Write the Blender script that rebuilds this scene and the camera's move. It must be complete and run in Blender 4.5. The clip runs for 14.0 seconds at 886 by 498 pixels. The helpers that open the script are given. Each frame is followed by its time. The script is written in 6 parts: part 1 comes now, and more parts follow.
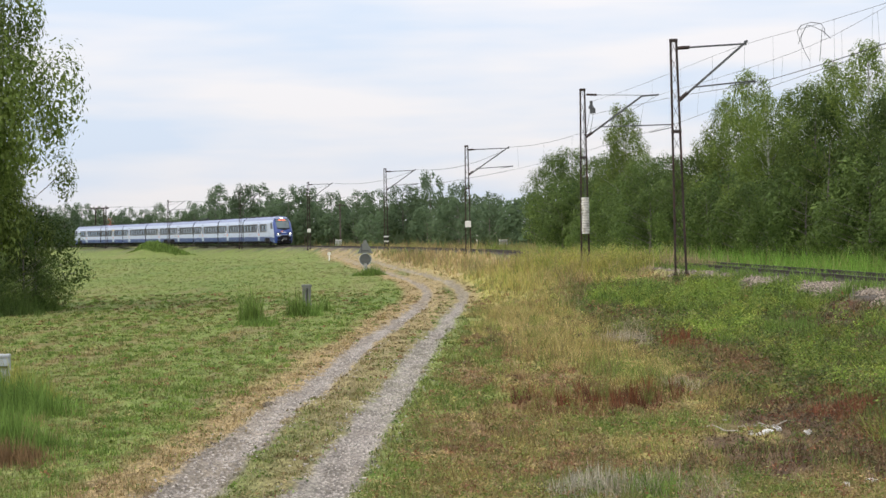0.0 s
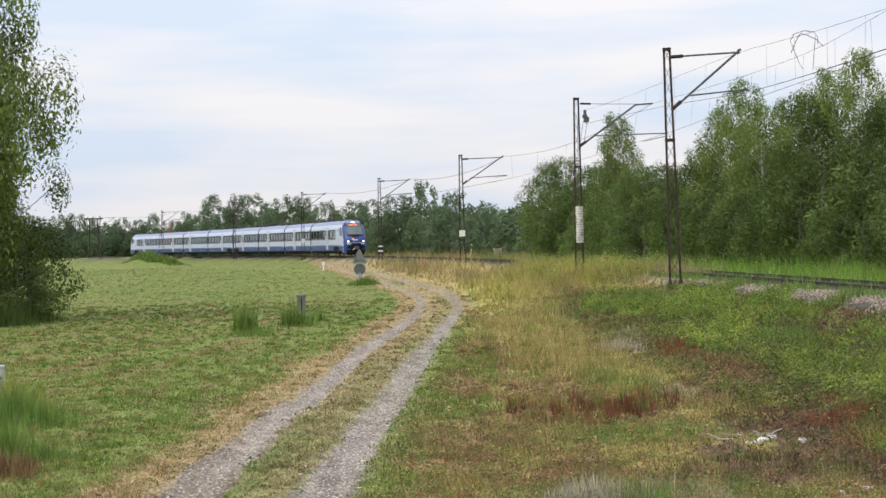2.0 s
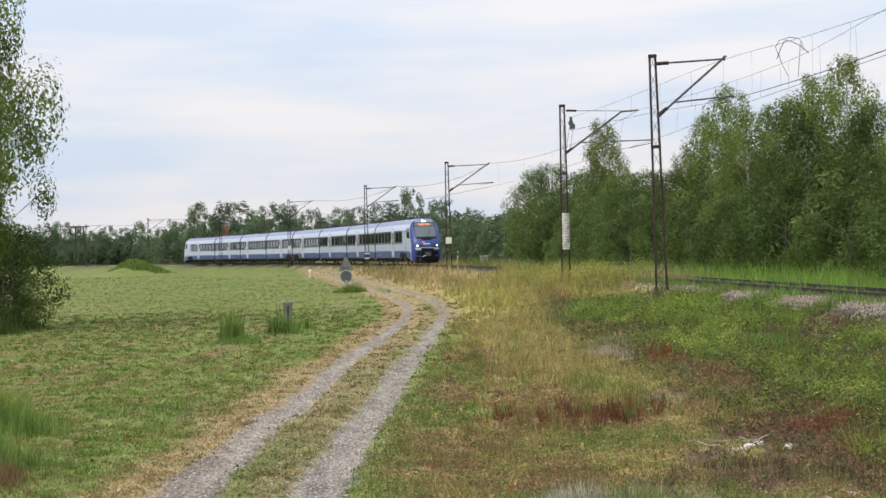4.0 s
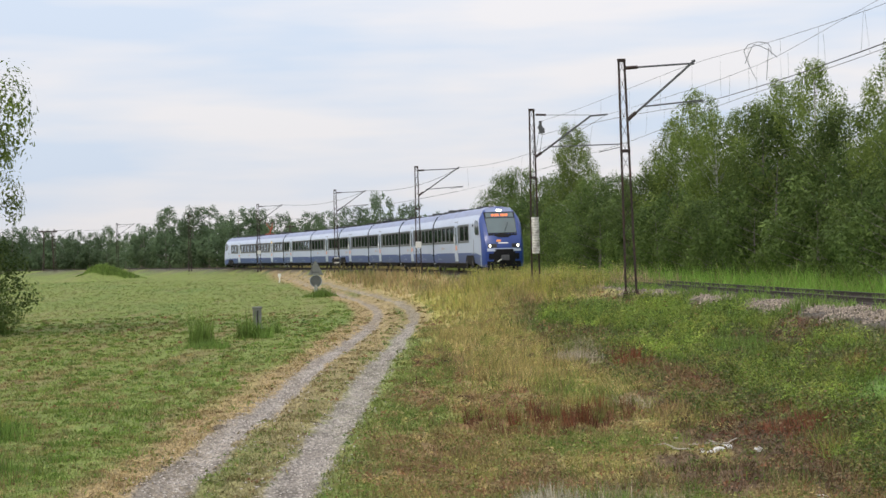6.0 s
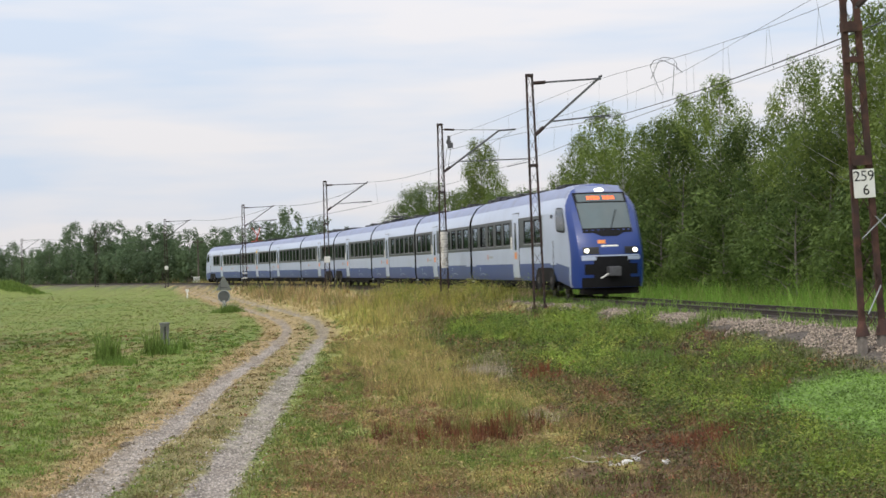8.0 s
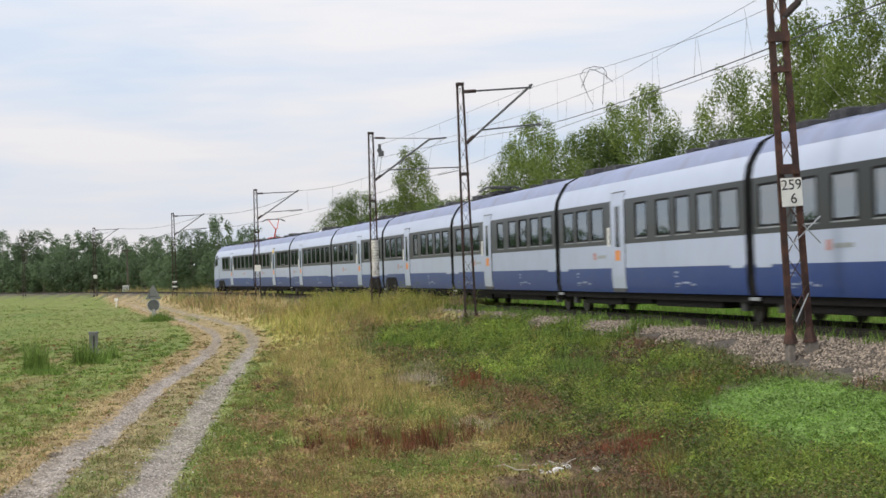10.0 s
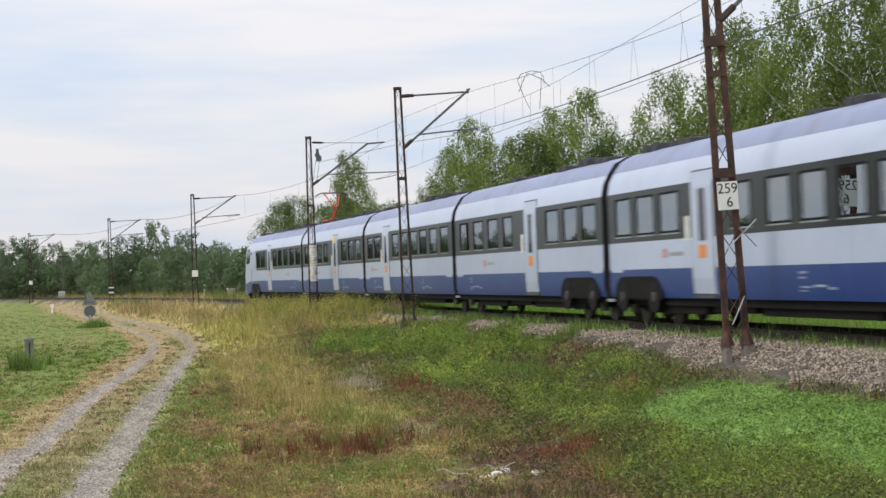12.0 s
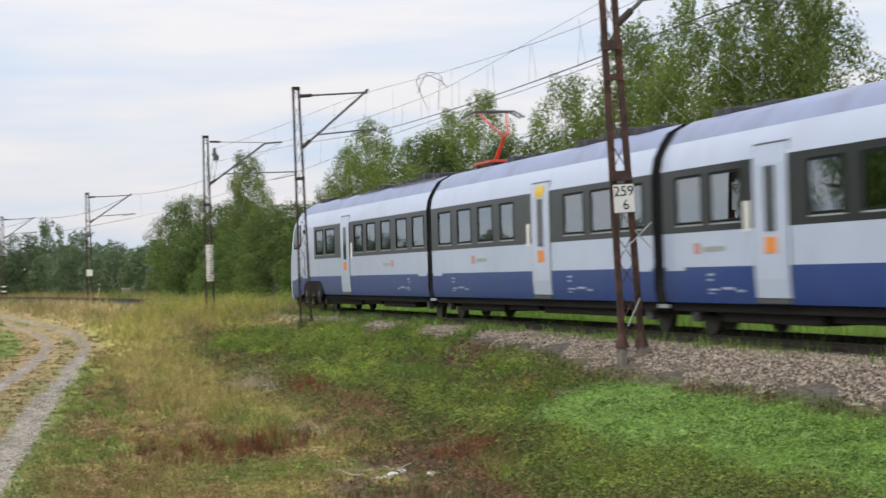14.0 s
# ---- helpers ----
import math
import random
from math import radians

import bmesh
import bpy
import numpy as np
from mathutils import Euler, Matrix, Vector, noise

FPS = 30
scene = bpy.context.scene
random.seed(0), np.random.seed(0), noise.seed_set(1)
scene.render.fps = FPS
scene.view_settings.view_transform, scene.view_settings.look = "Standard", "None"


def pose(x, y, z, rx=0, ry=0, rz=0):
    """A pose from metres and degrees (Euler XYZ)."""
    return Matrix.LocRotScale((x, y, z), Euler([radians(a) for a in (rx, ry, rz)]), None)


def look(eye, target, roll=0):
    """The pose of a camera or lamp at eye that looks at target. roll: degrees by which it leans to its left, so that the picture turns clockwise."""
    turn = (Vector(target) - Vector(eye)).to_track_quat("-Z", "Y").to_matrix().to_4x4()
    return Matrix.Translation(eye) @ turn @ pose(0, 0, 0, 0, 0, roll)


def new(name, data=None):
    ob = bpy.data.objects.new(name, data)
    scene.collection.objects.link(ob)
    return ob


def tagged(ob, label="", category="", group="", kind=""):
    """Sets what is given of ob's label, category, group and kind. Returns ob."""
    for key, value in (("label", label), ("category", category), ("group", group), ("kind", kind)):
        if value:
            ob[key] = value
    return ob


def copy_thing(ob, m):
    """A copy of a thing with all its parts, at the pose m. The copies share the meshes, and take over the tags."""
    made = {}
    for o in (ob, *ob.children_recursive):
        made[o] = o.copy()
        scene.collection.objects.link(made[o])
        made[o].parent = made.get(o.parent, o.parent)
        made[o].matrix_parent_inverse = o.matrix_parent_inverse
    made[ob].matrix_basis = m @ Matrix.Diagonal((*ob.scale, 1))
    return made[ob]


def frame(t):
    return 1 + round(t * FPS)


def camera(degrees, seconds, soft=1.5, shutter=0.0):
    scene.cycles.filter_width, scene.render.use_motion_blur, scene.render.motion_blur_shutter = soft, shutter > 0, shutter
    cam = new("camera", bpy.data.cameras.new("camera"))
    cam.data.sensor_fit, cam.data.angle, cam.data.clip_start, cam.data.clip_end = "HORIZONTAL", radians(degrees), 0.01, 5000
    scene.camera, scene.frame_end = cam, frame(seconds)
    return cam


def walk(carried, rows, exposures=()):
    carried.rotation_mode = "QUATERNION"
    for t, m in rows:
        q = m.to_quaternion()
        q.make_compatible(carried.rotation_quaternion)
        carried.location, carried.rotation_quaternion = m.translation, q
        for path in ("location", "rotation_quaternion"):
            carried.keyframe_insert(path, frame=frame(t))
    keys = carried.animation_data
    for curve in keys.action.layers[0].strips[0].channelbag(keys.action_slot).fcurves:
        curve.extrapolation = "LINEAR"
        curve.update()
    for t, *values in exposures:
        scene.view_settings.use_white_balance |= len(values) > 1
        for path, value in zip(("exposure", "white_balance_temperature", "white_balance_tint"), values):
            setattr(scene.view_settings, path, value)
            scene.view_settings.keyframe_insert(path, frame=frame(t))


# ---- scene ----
# The eye stands still, 3 m above the meadow, and pans to the right after the train.
cam = camera(28.0, 14.0, soft=1.5, shutter=0.5)
EYE = 3.0
PAN = [  # seconds, yaw to the right, pitch, roll
    (0.0, -0.01, -0.52, -1.08), (0.5, 0.01, -0.43, -1.15), (1.0, 0.01, -0.39, -1.13), (1.5, 0.08, -0.37, -1.17),
    (2.0, 0.18, -0.22, -1.28), (2.5, 0.32, -0.17, -1.25), (3.0, 0.37, -0.12, -1.38), (5.5, 1.28, 0.10, -1.43),
    (6.0, 1.60, 0.11, -1.52), (6.5, 2.03, 0.17, -1.59), (7.0, 2.70, 0.23, -1.59), (7.5, 3.80, 0.36, -1.67),
    (8.0, 4.55, 0.50, -1.72), (10.5, 7.46, 0.74, -1.92), (11.0, 8.16, 0.80, -2.07), (11.5, 8.54, 0.86, -2.02),
    (12.0, 8.78, 0.78, -2.03), (12.5, 9.14, 0.74, -1.95), (13.0, 9.68, 0.76, -1.83), (13.5, 10.31, 0.68, -1.81),
    (14.0, 12.08, 0.70, -1.72),
]
walk(cam, [(t, pose(0, 0, EYE, 0, 0, -yaw) @ pose(0, 0, 0, 90 + pitch) @ pose(0, 0, 0, 0, 0, roll)) for t, yaw, pitch, roll in PAN],
     exposures=[(0.0, 0.07), (3.0, 0.05), (7.0, -0.05), (10.5, -0.04), (14.0, -0.02)])

# ---- light: a bright overcast sky and a veiled sun ----
SUN_UP, SUN_AZ = 48.0, -125.0  # degrees above the horizon; azimuth clockwise from ahead
world = bpy.data.worlds.new("overcast_sky")
scene.world = world
world.use_nodes = True


def build_world():
    nt = world.node_tree
    nt.nodes.clear()
    nd, ln = nt.nodes.new, nt.links.new
    out, bg = nd("ShaderNodeOutputWorld"), nd("ShaderNodeBackground")
    sky = nd("ShaderNodeTexSky")
    sky.sky_type, sky.sun_disc = "NISHITA", False
    sky.sun_elevation, sky.sun_rotation = radians(SUN_UP), radians(SUN_AZ)
    sky.air_density, sky.dust_density = 1.0, 2.0
    dim = nd("ShaderNodeMix")
    dim.data_type, dim.blend_type = "RGBA", "MULTIPLY"
    dim.inputs["Factor"].default_value = 1.0
    dim.inputs["B"].default_value = (0.09, 0.09, 0.09, 1)
    ln(sky.outputs["Color"], dim.inputs["A"])
    co = nd("ShaderNodeTexCoord")
    sep = nd("ShaderNodeSeparateXYZ")
    ln(co.outputs["Generated"], sep.inputs[0])
    up = nd("ShaderNodeMapRange")  # the cloud sheet is brighter overhead
    up.inputs["From Min"].default_value, up.inputs["From Max"].default_value = 0.0, 1.0
    up.inputs["To Min"].default_value, up.inputs["To Max"].default_value = 0.885, 1.74
    ln(sep.outputs["Z"], up.inputs["Value"])
    stretch = nd("ShaderNodeMapping")
    stretch.inputs["Scale"].default_value = (1.3, 1.3, 9.0)
    stretch.inputs["Rotation"].default_value = (0.0, radians(2), 0.3)
    ln(co.outputs["Generated"], stretch.inputs["Vector"])
    cloud = nd("ShaderNodeTexNoise")
    cloud.inputs["Scale"].default_value, cloud.inputs["Detail"].default_value, cloud.inputs["Roughness"].default_value = 3.1, 4.0, 0.5
    ln(stretch.outputs["Vector"], cloud.inputs["Vector"])
    ramp = nd("ShaderNodeValToRGB")
    ramp.color_ramp.elements[0].position, ramp.color_ramp.elements[0].color = 0.36, (0.76, 0.86, 1.02, 1)
    ramp.color_ramp.elements[1].position, ramp.color_ramp.elements[1].color = 0.58, (1.0, 0.975, 1.0, 1)
    ln(cloud.outputs["Fac"], ramp.inputs["Fac"])
    sheet = nd("ShaderNodeMix")
    sheet.data_type, sheet.blend_type = "RGBA", "MULTIPLY"
    sheet.inputs["Factor"].default_value = 1.0
    ln(ramp.outputs["Color"], sheet.inputs["A"])
    ln(up.outputs["Result"], sheet.inputs["B"])
    mix = nd("ShaderNodeMix")
    mix.data_type = "RGBA"
    mix.inputs["Factor"].default_value = 0.88
    ln(dim.outputs["Result"], mix.inputs["A"])
    ln(sheet.outputs["Result"], mix.inputs["B"])
    ln(mix.outputs["Result"], bg.inputs["Color"])
    bg.inputs["Strength"].default_value = 1.0
    ln(bg.outputs[0], out.inputs["Surface"])


build_world()
sun = new("sun", bpy.data.lights.new("sun", "SUN"))
sun.data.energy, sun.data.angle, sun.data.color = 1.5, radians(14), (1.0, 0.95, 0.87)
sun.matrix_basis = look((0, 0, 0), (-math.sin(radians(SUN_AZ)) * math.cos(radians(SUN_UP)), -math.cos(radians(SUN_AZ)) * math.cos(radians(SUN_UP)), -math.sin(radians(SUN_UP))))


# ---- materials ----
def material(name, colour, rough=0.6, metal=0.0, var=0.15, scale=6.0, dirt=None, dirt_scale=1.2, dirt_at=0.55, bump=0.0, bump_scale=40.0,
             spec=0.5, coat=0.0, rand=0.0, island=0.0, emit=0.0):
    """Paint, wood, stone or metal: a base colour with grain and wider stains."""
    m = bpy.data.materials.new(name)
    m.use_nodes = True
    nt = m.node_tree
    nd, ln = nt.nodes.new, nt.links.new
    b = nt.nodes["Principled BSDF"]
    b.inputs["Roughness"].default_value, b.inputs["Metallic"].default_value = rough, metal
    b.inputs["Specular IOR Level"].default_value, b.inputs["Coat Weight"].default_value = spec, coat
    co = nd("ShaderNodeTexCoord")
    n1 = nd("ShaderNodeTexNoise")
    n1.inputs["Scale"].default_value, n1.inputs["Detail"].default_value = scale, 6
    ln(co.outputs["Object"], n1.inputs["Vector"])
    r1 = nd("ShaderNodeMapRange")
    r1.inputs["From Min"].default_value, r1.inputs["From Max"].default_value = 0.25, 0.75
    r1.inputs["To Min"].default_value, r1.inputs["To Max"].default_value = 1 - var, 1 + var
    ln(n1.outputs["Fac"], r1.inputs["Value"])
    mul = nd("ShaderNodeMix")
    mul.data_type, mul.blend_type = "RGBA", "MULTIPLY"
    mul.inputs["Factor"].default_value, mul.inputs["A"].default_value = 1.0, (*colour, 1)
    ln(r1.outputs["Result"], mul.inputs["B"])
    last = mul.outputs["Result"]
    if dirt:
        n2 = nd("ShaderNodeTexNoise")
        n2.inputs["Scale"].default_value, n2.inputs["Detail"].default_value = dirt_scale, 8
        ln(co.outputs["Object"], n2.inputs["Vector"])
        r2 = nd("ShaderNodeMapRange")
        r2.inputs["From Min"].default_value, r2.inputs["From Max"].default_value = dirt_at - 0.08, dirt_at + 0.12
        ln(n2.outputs["Fac"], r2.inputs["Value"])
        mx = nd("ShaderNodeMix")
        mx.data_type = "RGBA"
        mx.inputs["B"].default_value = (*dirt, 1)
        ln(r2.outputs["Result"], mx.inputs["Factor"])
        ln(last, mx.inputs["A"])
        last = mx.outputs["Result"]
    for source, amount in (("rand", rand), ("island", island)):
        if amount:
            info = nd("ShaderNodeObjectInfo") if source == "rand" else nd("ShaderNodeNewGeometry")
            r3 = nd("ShaderNodeMapRange")
            r3.inputs["To Min"].default_value, r3.inputs["To Max"].default_value = 1 - amount, 1 + amount
            ln(info.outputs["Random" if source == "rand" else "Random Per Island"], r3.inputs["Value"])
            m3 = nd("ShaderNodeMix")
            m3.data_type, m3.blend_type = "RGBA", "MULTIPLY"
            m3.inputs["Factor"].default_value = 1.0
            ln(last, m3.inputs["A"])
            ln(r3.outputs["Result"], m3.inputs["B"])
            last = m3.outputs["Result"]
    ln(last, b.inputs["Base Color"])
    if bump:
        n4 = nd("ShaderNodeTexNoise")
        n4.inputs["Scale"].default_value, n4.inputs["Detail"].default_value = bump_scale, 4
        ln(co.outputs["Object"], n4.inputs["Vector"])
        bp = nd("ShaderNodeBump")
        bp.inputs["Strength"].default_value, bp.inputs["Distance"].default_value = bump, 0.02
        ln(n4.outputs["Fac"], bp.inputs["Height"])
        ln(bp.outputs["Normal"], b.inputs["Normal"])
    if emit:
        b.inputs["Emission Color"].default_value, b.inputs["Emission Strength"].default_value = (*colour, 1), emit
    return m


def foliage(name, dark, light, island=0.16, thin=0.3, rand=0.18, patch=0.35):
    """Leaves or grass: two greens mixed by wide noise, each leaf a little apart, light shining through."""
    m = bpy.data.materials.new(name)
    m.use_nodes = True
    nt = m.node_tree
    nt.nodes.clear()
    nd, ln = nt.nodes.new, nt.links.new
    out = nd("ShaderNodeOutputMaterial")
    co = nd("ShaderNodeTexCoord")
    n1 = nd("ShaderNodeTexNoise")
    n1.inputs["Scale"].default_value, n1.inputs["Detail"].default_value = patch, 3
    ln(co.outputs["Object"], n1.inputs["Vector"])
    mx = nd("ShaderNodeMix")
    mx.data_type = "RGBA"
    mx.inputs["A"].default_value, mx.inputs["B"].default_value = (*dark, 1), (*light, 1)
    geo, info = nd("ShaderNodeNewGeometry"), nd("ShaderNodeObjectInfo")
    add = nd("ShaderNodeMath")
    add.operation = "MULTIPLY_ADD"
    add.inputs[1].default_value = 0.4
    ln(geo.outputs["Random Per Island"], add.inputs[0])
    half = nd("ShaderNodeMath")
    half.operation = "MULTIPLY_ADD"
    half.inputs[1].default_value, half.inputs[2].default_value = 1.6, -0.58
    ln(n1.outputs["Fac"], half.inputs[0])
    ln(half.outputs[0], add.inputs[2])
    ln(add.outputs[0], mx.inputs["Factor"])
    last = mx.outputs["Result"]
    for node, socket, amount in ((geo, "Random Per Island", island), (info, "Random", rand)):
        r = nd("ShaderNodeMapRange")
        r.inputs["To Min"].default_value, r.inputs["To Max"].default_value = 1 - amount, 1 + amount
        ln(node.outputs[socket], r.inputs["Value"])
        mm = nd("ShaderNodeMix")
        mm.data_type, mm.blend_type = "RGBA", "MULTIPLY"
        mm.inputs["Factor"].default_value = 1.0
        ln(last, mm.inputs["A"])
        ln(r.outputs["Result"], mm.inputs["B"])
        last = mm.outputs["Result"]
    b, tr, ms = nd("ShaderNodeBsdfPrincipled"), nd("ShaderNodeBsdfTranslucent"), nd("ShaderNodeMixShader")
    b.inputs["Roughness"].default_value, b.inputs["Specular IOR Level"].default_value = 0.65, 0.12
    ln(last, b.inputs["Base Color"])
    ln(last, tr.inputs["Color"])
    ms.inputs["Fac"].default_value = thin
    ln(b.outputs[0], ms.inputs[1])
    ln(tr.outputs[0], ms.inputs[2])
    ln(ms.outputs[0], out.inputs["Surface"])
    return m


def tinted(name, blades=False):
    """Ground cover and grass whose colour is the plants' own, carried by the mesh, with fine grain."""
    m = bpy.data.materials.new(name)
    m.use_nodes = True
    nt = m.node_tree
    nd, ln = nt.nodes.new, nt.links.new
    b = nt.nodes["Principled BSDF"]
    b.inputs["Roughness"].default_value, b.inputs["Specular IOR Level"].default_value = (0.6 if blades else 0.95), 0.2
    at = nd("ShaderNodeAttribute")
    at.attribute_name = "cover"
    last = at.outputs["Color"]
    co = nd("ShaderNodeTexCoord")
    lie = nd("ShaderNodeMapping")
    lie.inputs["Scale"].default_value = (1.0, 0.35, 1.0)
    ln(co.outputs["Object"], lie.inputs["Vector"])
    steps = (("island", 0.42),) if blades else ((0.9, 0.12), (4.5, 0.28), (20.0, 0.5), (60.0, 0.4))
    for k, amount in steps:
        r = nd("ShaderNodeMapRange")
        r.inputs["To Min"].default_value, r.inputs["To Max"].default_value = 1 - amount, 1 + amount
        if k == "island":
            geo = nd("ShaderNodeNewGeometry")
            ln(geo.outputs["Random Per Island"], r.inputs["Value"])
        else:
            n = nd("ShaderNodeTexNoise")
            n.inputs["Scale"].default_value, n.inputs["Detail"].default_value = k, 5
            ln(lie.outputs["Vector"], n.inputs["Vector"])
            r.inputs["From Min"].default_value, r.inputs["From Max"].default_value = 0.28, 0.72
            ln(n.outputs["Fac"], r.inputs["Value"])
        mm = nd("ShaderNodeMix")
        mm.data_type, mm.blend_type = "RGBA", "MULTIPLY"
        mm.inputs["Factor"].default_value = 1.0
        ln(last, mm.inputs["A"])
        ln(r.outputs["Result"], mm.inputs["B"])
        last = mm.outputs["Result"]
    ln(last, b.inputs["Base Color"])
    if blades:
        tr, ms = nd("ShaderNodeBsdfTranslucent"), nd("ShaderNodeMixShader")
        ln(last, tr.inputs["Color"])
        ms.inputs["Fac"].default_value = 0.35
        ln(b.outputs[0], ms.inputs[1])
        ln(tr.outputs[0], ms.inputs[2])
        ln(ms.outputs[0], nt.nodes["Material Output"].inputs["Surface"])
    else:
        n = nd("ShaderNodeTexNoise")
        n.inputs["Scale"].default_value, n.inputs["Detail"].default_value = 14.0, 6
        ln(co.outputs["Object"], n.inputs["Vector"])
        bp = nd("ShaderNodeBump")
        bp.inputs["Strength"].default_value, bp.inputs["Distance"].default_value = 0.7, 0.05
        ln(n.outputs["Fac"], bp.inputs["Height"])
        ln(bp.outputs["Normal"], b.inputs["Normal"])
    return m


EARTH = tinted("meadow_ground")
BLADES = tinted("grass_blades", True)
BIRCH_LEAF = foliage("birch_leaves", (0.085, 0.13, 0.032), (0.255, 0.315, 0.08), thin=0.42, rand=0.24, island=0.16)
WOOD_LEAF = foliage("woodland_leaves", (0.052, 0.088, 0.027), (0.185, 0.245, 0.066), thin=0.4, rand=0.32, island=0.18)
# paler, bluer greens: the haze of distance is put into the leaf colour
HAZED_LEAF = foliage("hazed_distant_leaves", (0.095, 0.145, 0.078), (0.155, 0.21, 0.105), patch=0.12, rand=0.2, island=0.06, thin=0.45)
DRY_LEAF = foliage("drying_leaves", (0.16, 0.12, 0.06), (0.24, 0.17, 0.09))
BARK = material("bark", (0.16, 0.14, 0.12), 0.9, var=0.4, scale=9, bump=0.6)
BIRCH_BARK = material("birch_bark", (0.5, 0.48, 0.44), 0.8, var=0.2, scale=5, dirt=(0.06, 0.05, 0.05), dirt_scale=4, dirt_at=0.56)
STONE = material("ballast_stone", (0.29, 0.238, 0.185), 0.9, var=0.25, scale=30, island=0.7, bump=0.3)
RUST = material("rusty_steel", (0.105, 0.05, 0.036), 0.85, 0.2, 0.35, 8, dirt=(0.055, 0.032, 0.027), dirt_scale=2.5, dirt_at=0.48, bump=0.2)
RUST_DARK = material("weathered_dark_steel", (0.05, 0.034, 0.03), 0.85, 0.2, 0.35, 8, dirt=(0.095, 0.045, 0.033), dirt_scale=2.0, dirt_at=0.6)
RAIL_RUST = material("rail_rust", (0.055, 0.042, 0.036), 0.7, 0.4, 0.25, 10)
SLEEPER = material("sleeper_timber", (0.075, 0.062, 0.052), 0.9, var=0.3, scale=12, rand=0.25)
STEEL = material("dull_steel", (0.11, 0.11, 0.115), 0.55, 0.5, 0.2, 6)
GALV = material("galvanised_steel", (0.38, 0.40, 0.41), 0.5, 0.4, 0.15, 6)
WIRE = material("wire", (0.10, 0.10, 0.11), 0.6, 0.5, 0.1, 3)
CONCRETE = material("concrete", (0.42, 0.41, 0.38), 0.9, var=0.2, scale=9, dirt=(0.22, 0.21, 0.19), dirt_scale=2.2, dirt_at=0.56, bump=0.3)
PLATE = material("enamel_plate", (0.78, 0.77, 0.72), 0.45, var=0.06, scale=5, dirt=(0.5, 0.42, 0.33), dirt_scale=5, dirt_at=0.66)
INK = material("black_paint", (0.02, 0.02, 0.02), 0.5, var=0.1)
CAR_WHITE = material("silver_white_paint", (0.46, 0.52, 0.66), 0.32, 0.0, 0.04, 1.2, dirt=(0.41, 0.46, 0.57), dirt_scale=0.7, dirt_at=0.62, coat=0.3)
CAR_BLUE = material("blue_paint", (0.015, 0.047, 0.205), 0.4, 0.0, 0.06, 1.2, dirt=(0.03, 0.058, 0.2), dirt_scale=0.8, dirt_at=0.62, coat=0.12)
NOSE_BLUE = material("bright_blue_paint", (0.012, 0.042, 0.21), 0.38, 0.0, 0.06, 1.2, dirt=(0.03, 0.055, 0.19), dirt_scale=1.1, dirt_at=0.62, coat=0.12)
CAR_ROOF = material("roof_paint", (0.22, 0.26, 0.40), 0.42, 0.0, 0.12, 1.5, dirt=(0.19, 0.21, 0.30), dirt_scale=0.9, dirt_at=0.58)
BAND = material("window_band_paint", (0.016, 0.020, 0.019), 0.28, 0.0, 0.08, 1.5, spec=0.3)
GLASS = material("tinted_glass", (0.015, 0.022, 0.022), 0.06, 0.0, 0.05, 1.0, spec=0.3)
SCREEN = material("windscreen_glass", (0.10, 0.13, 0.13), 0.05, 0.0, 0.1, 1.0, spec=0.6)
SEAT = material("seat_cloth", (0.05, 0.07, 0.14), 0.9, var=0.15, scale=8)
CEILING = material("saloon_panel", (0.55, 0.56, 0.56), 0.6, var=0.05, scale=2)
FADED = material("faded_lettering", (0.30, 0.35, 0.47), 0.5, var=0.25, scale=30)
EMBLEM = material("faded_emblem", (0.50, 0.26, 0.24), 0.5, var=0.1)
RUBBER = material("black_rubber", (0.011, 0.011, 0.012), 0.8, var=0.2, scale=8, spec=0.2)
UNDER = material("underframe_grime", (0.014, 0.013, 0.012), 0.9, var=0.35, scale=5, spec=0.15)
WHEEL = material("wheel_steel", (0.075, 0.065, 0.06), 0.6, 0.5, 0.2, 6)
ROOF_BOX = material("roof_equipment", (0.03, 0.03, 0.034), 0.8, var=0.25, scale=4)
RED = material("red_paint", (0.55, 0.06, 0.03), 0.45, var=0.08)
ORANGE = material("orange_paint", (0.75, 0.26, 0.05), 0.45, var=0.05)
YELLOW = material("yellow_paint", (0.75, 0.50, 0.05), 0.45, var=0.05)
LAMP = material("lit_headlamp", (1.0, 0.93, 0.76), 0.3, var=0.0, emit=5.0)
AMBER = material("lit_display", (1.0, 0.16, 0.03), 0.4, var=0.0, emit=0.85)


def clear_glass():
    m = bpy.data.materials.new("clear_glass")
    m.use_nodes = True
    nt = m.node_tree
    nt.nodes.clear()
    nd, ln = nt.nodes.new, nt.links.new
    out, mix, tr, gl, fr = nd("ShaderNodeOutputMaterial"), nd("ShaderNodeMixShader"), nd("ShaderNodeBsdfTransparent"), nd("ShaderNodeBsdfGlossy"), nd("ShaderNodeFresnel")
    tr.inputs["Color"].default_value = (0.5, 0.58, 0.57, 1)
    gl.inputs["Roughness"].default_value = 0.02
    gl.inputs["Color"].default_value = (0.84, 0.94, 1.0, 1)
    fr.inputs["IOR"].default_value = 4.2
    ln(fr.outputs[0], mix.inputs["Fac"])
    ln(tr.outputs[0], mix.inputs[1])
    ln(gl.outputs[0], mix.inputs[2])
    ln(mix.outputs[0], out.inputs["Surface"])
    return m


CLEAR = clear_glass()


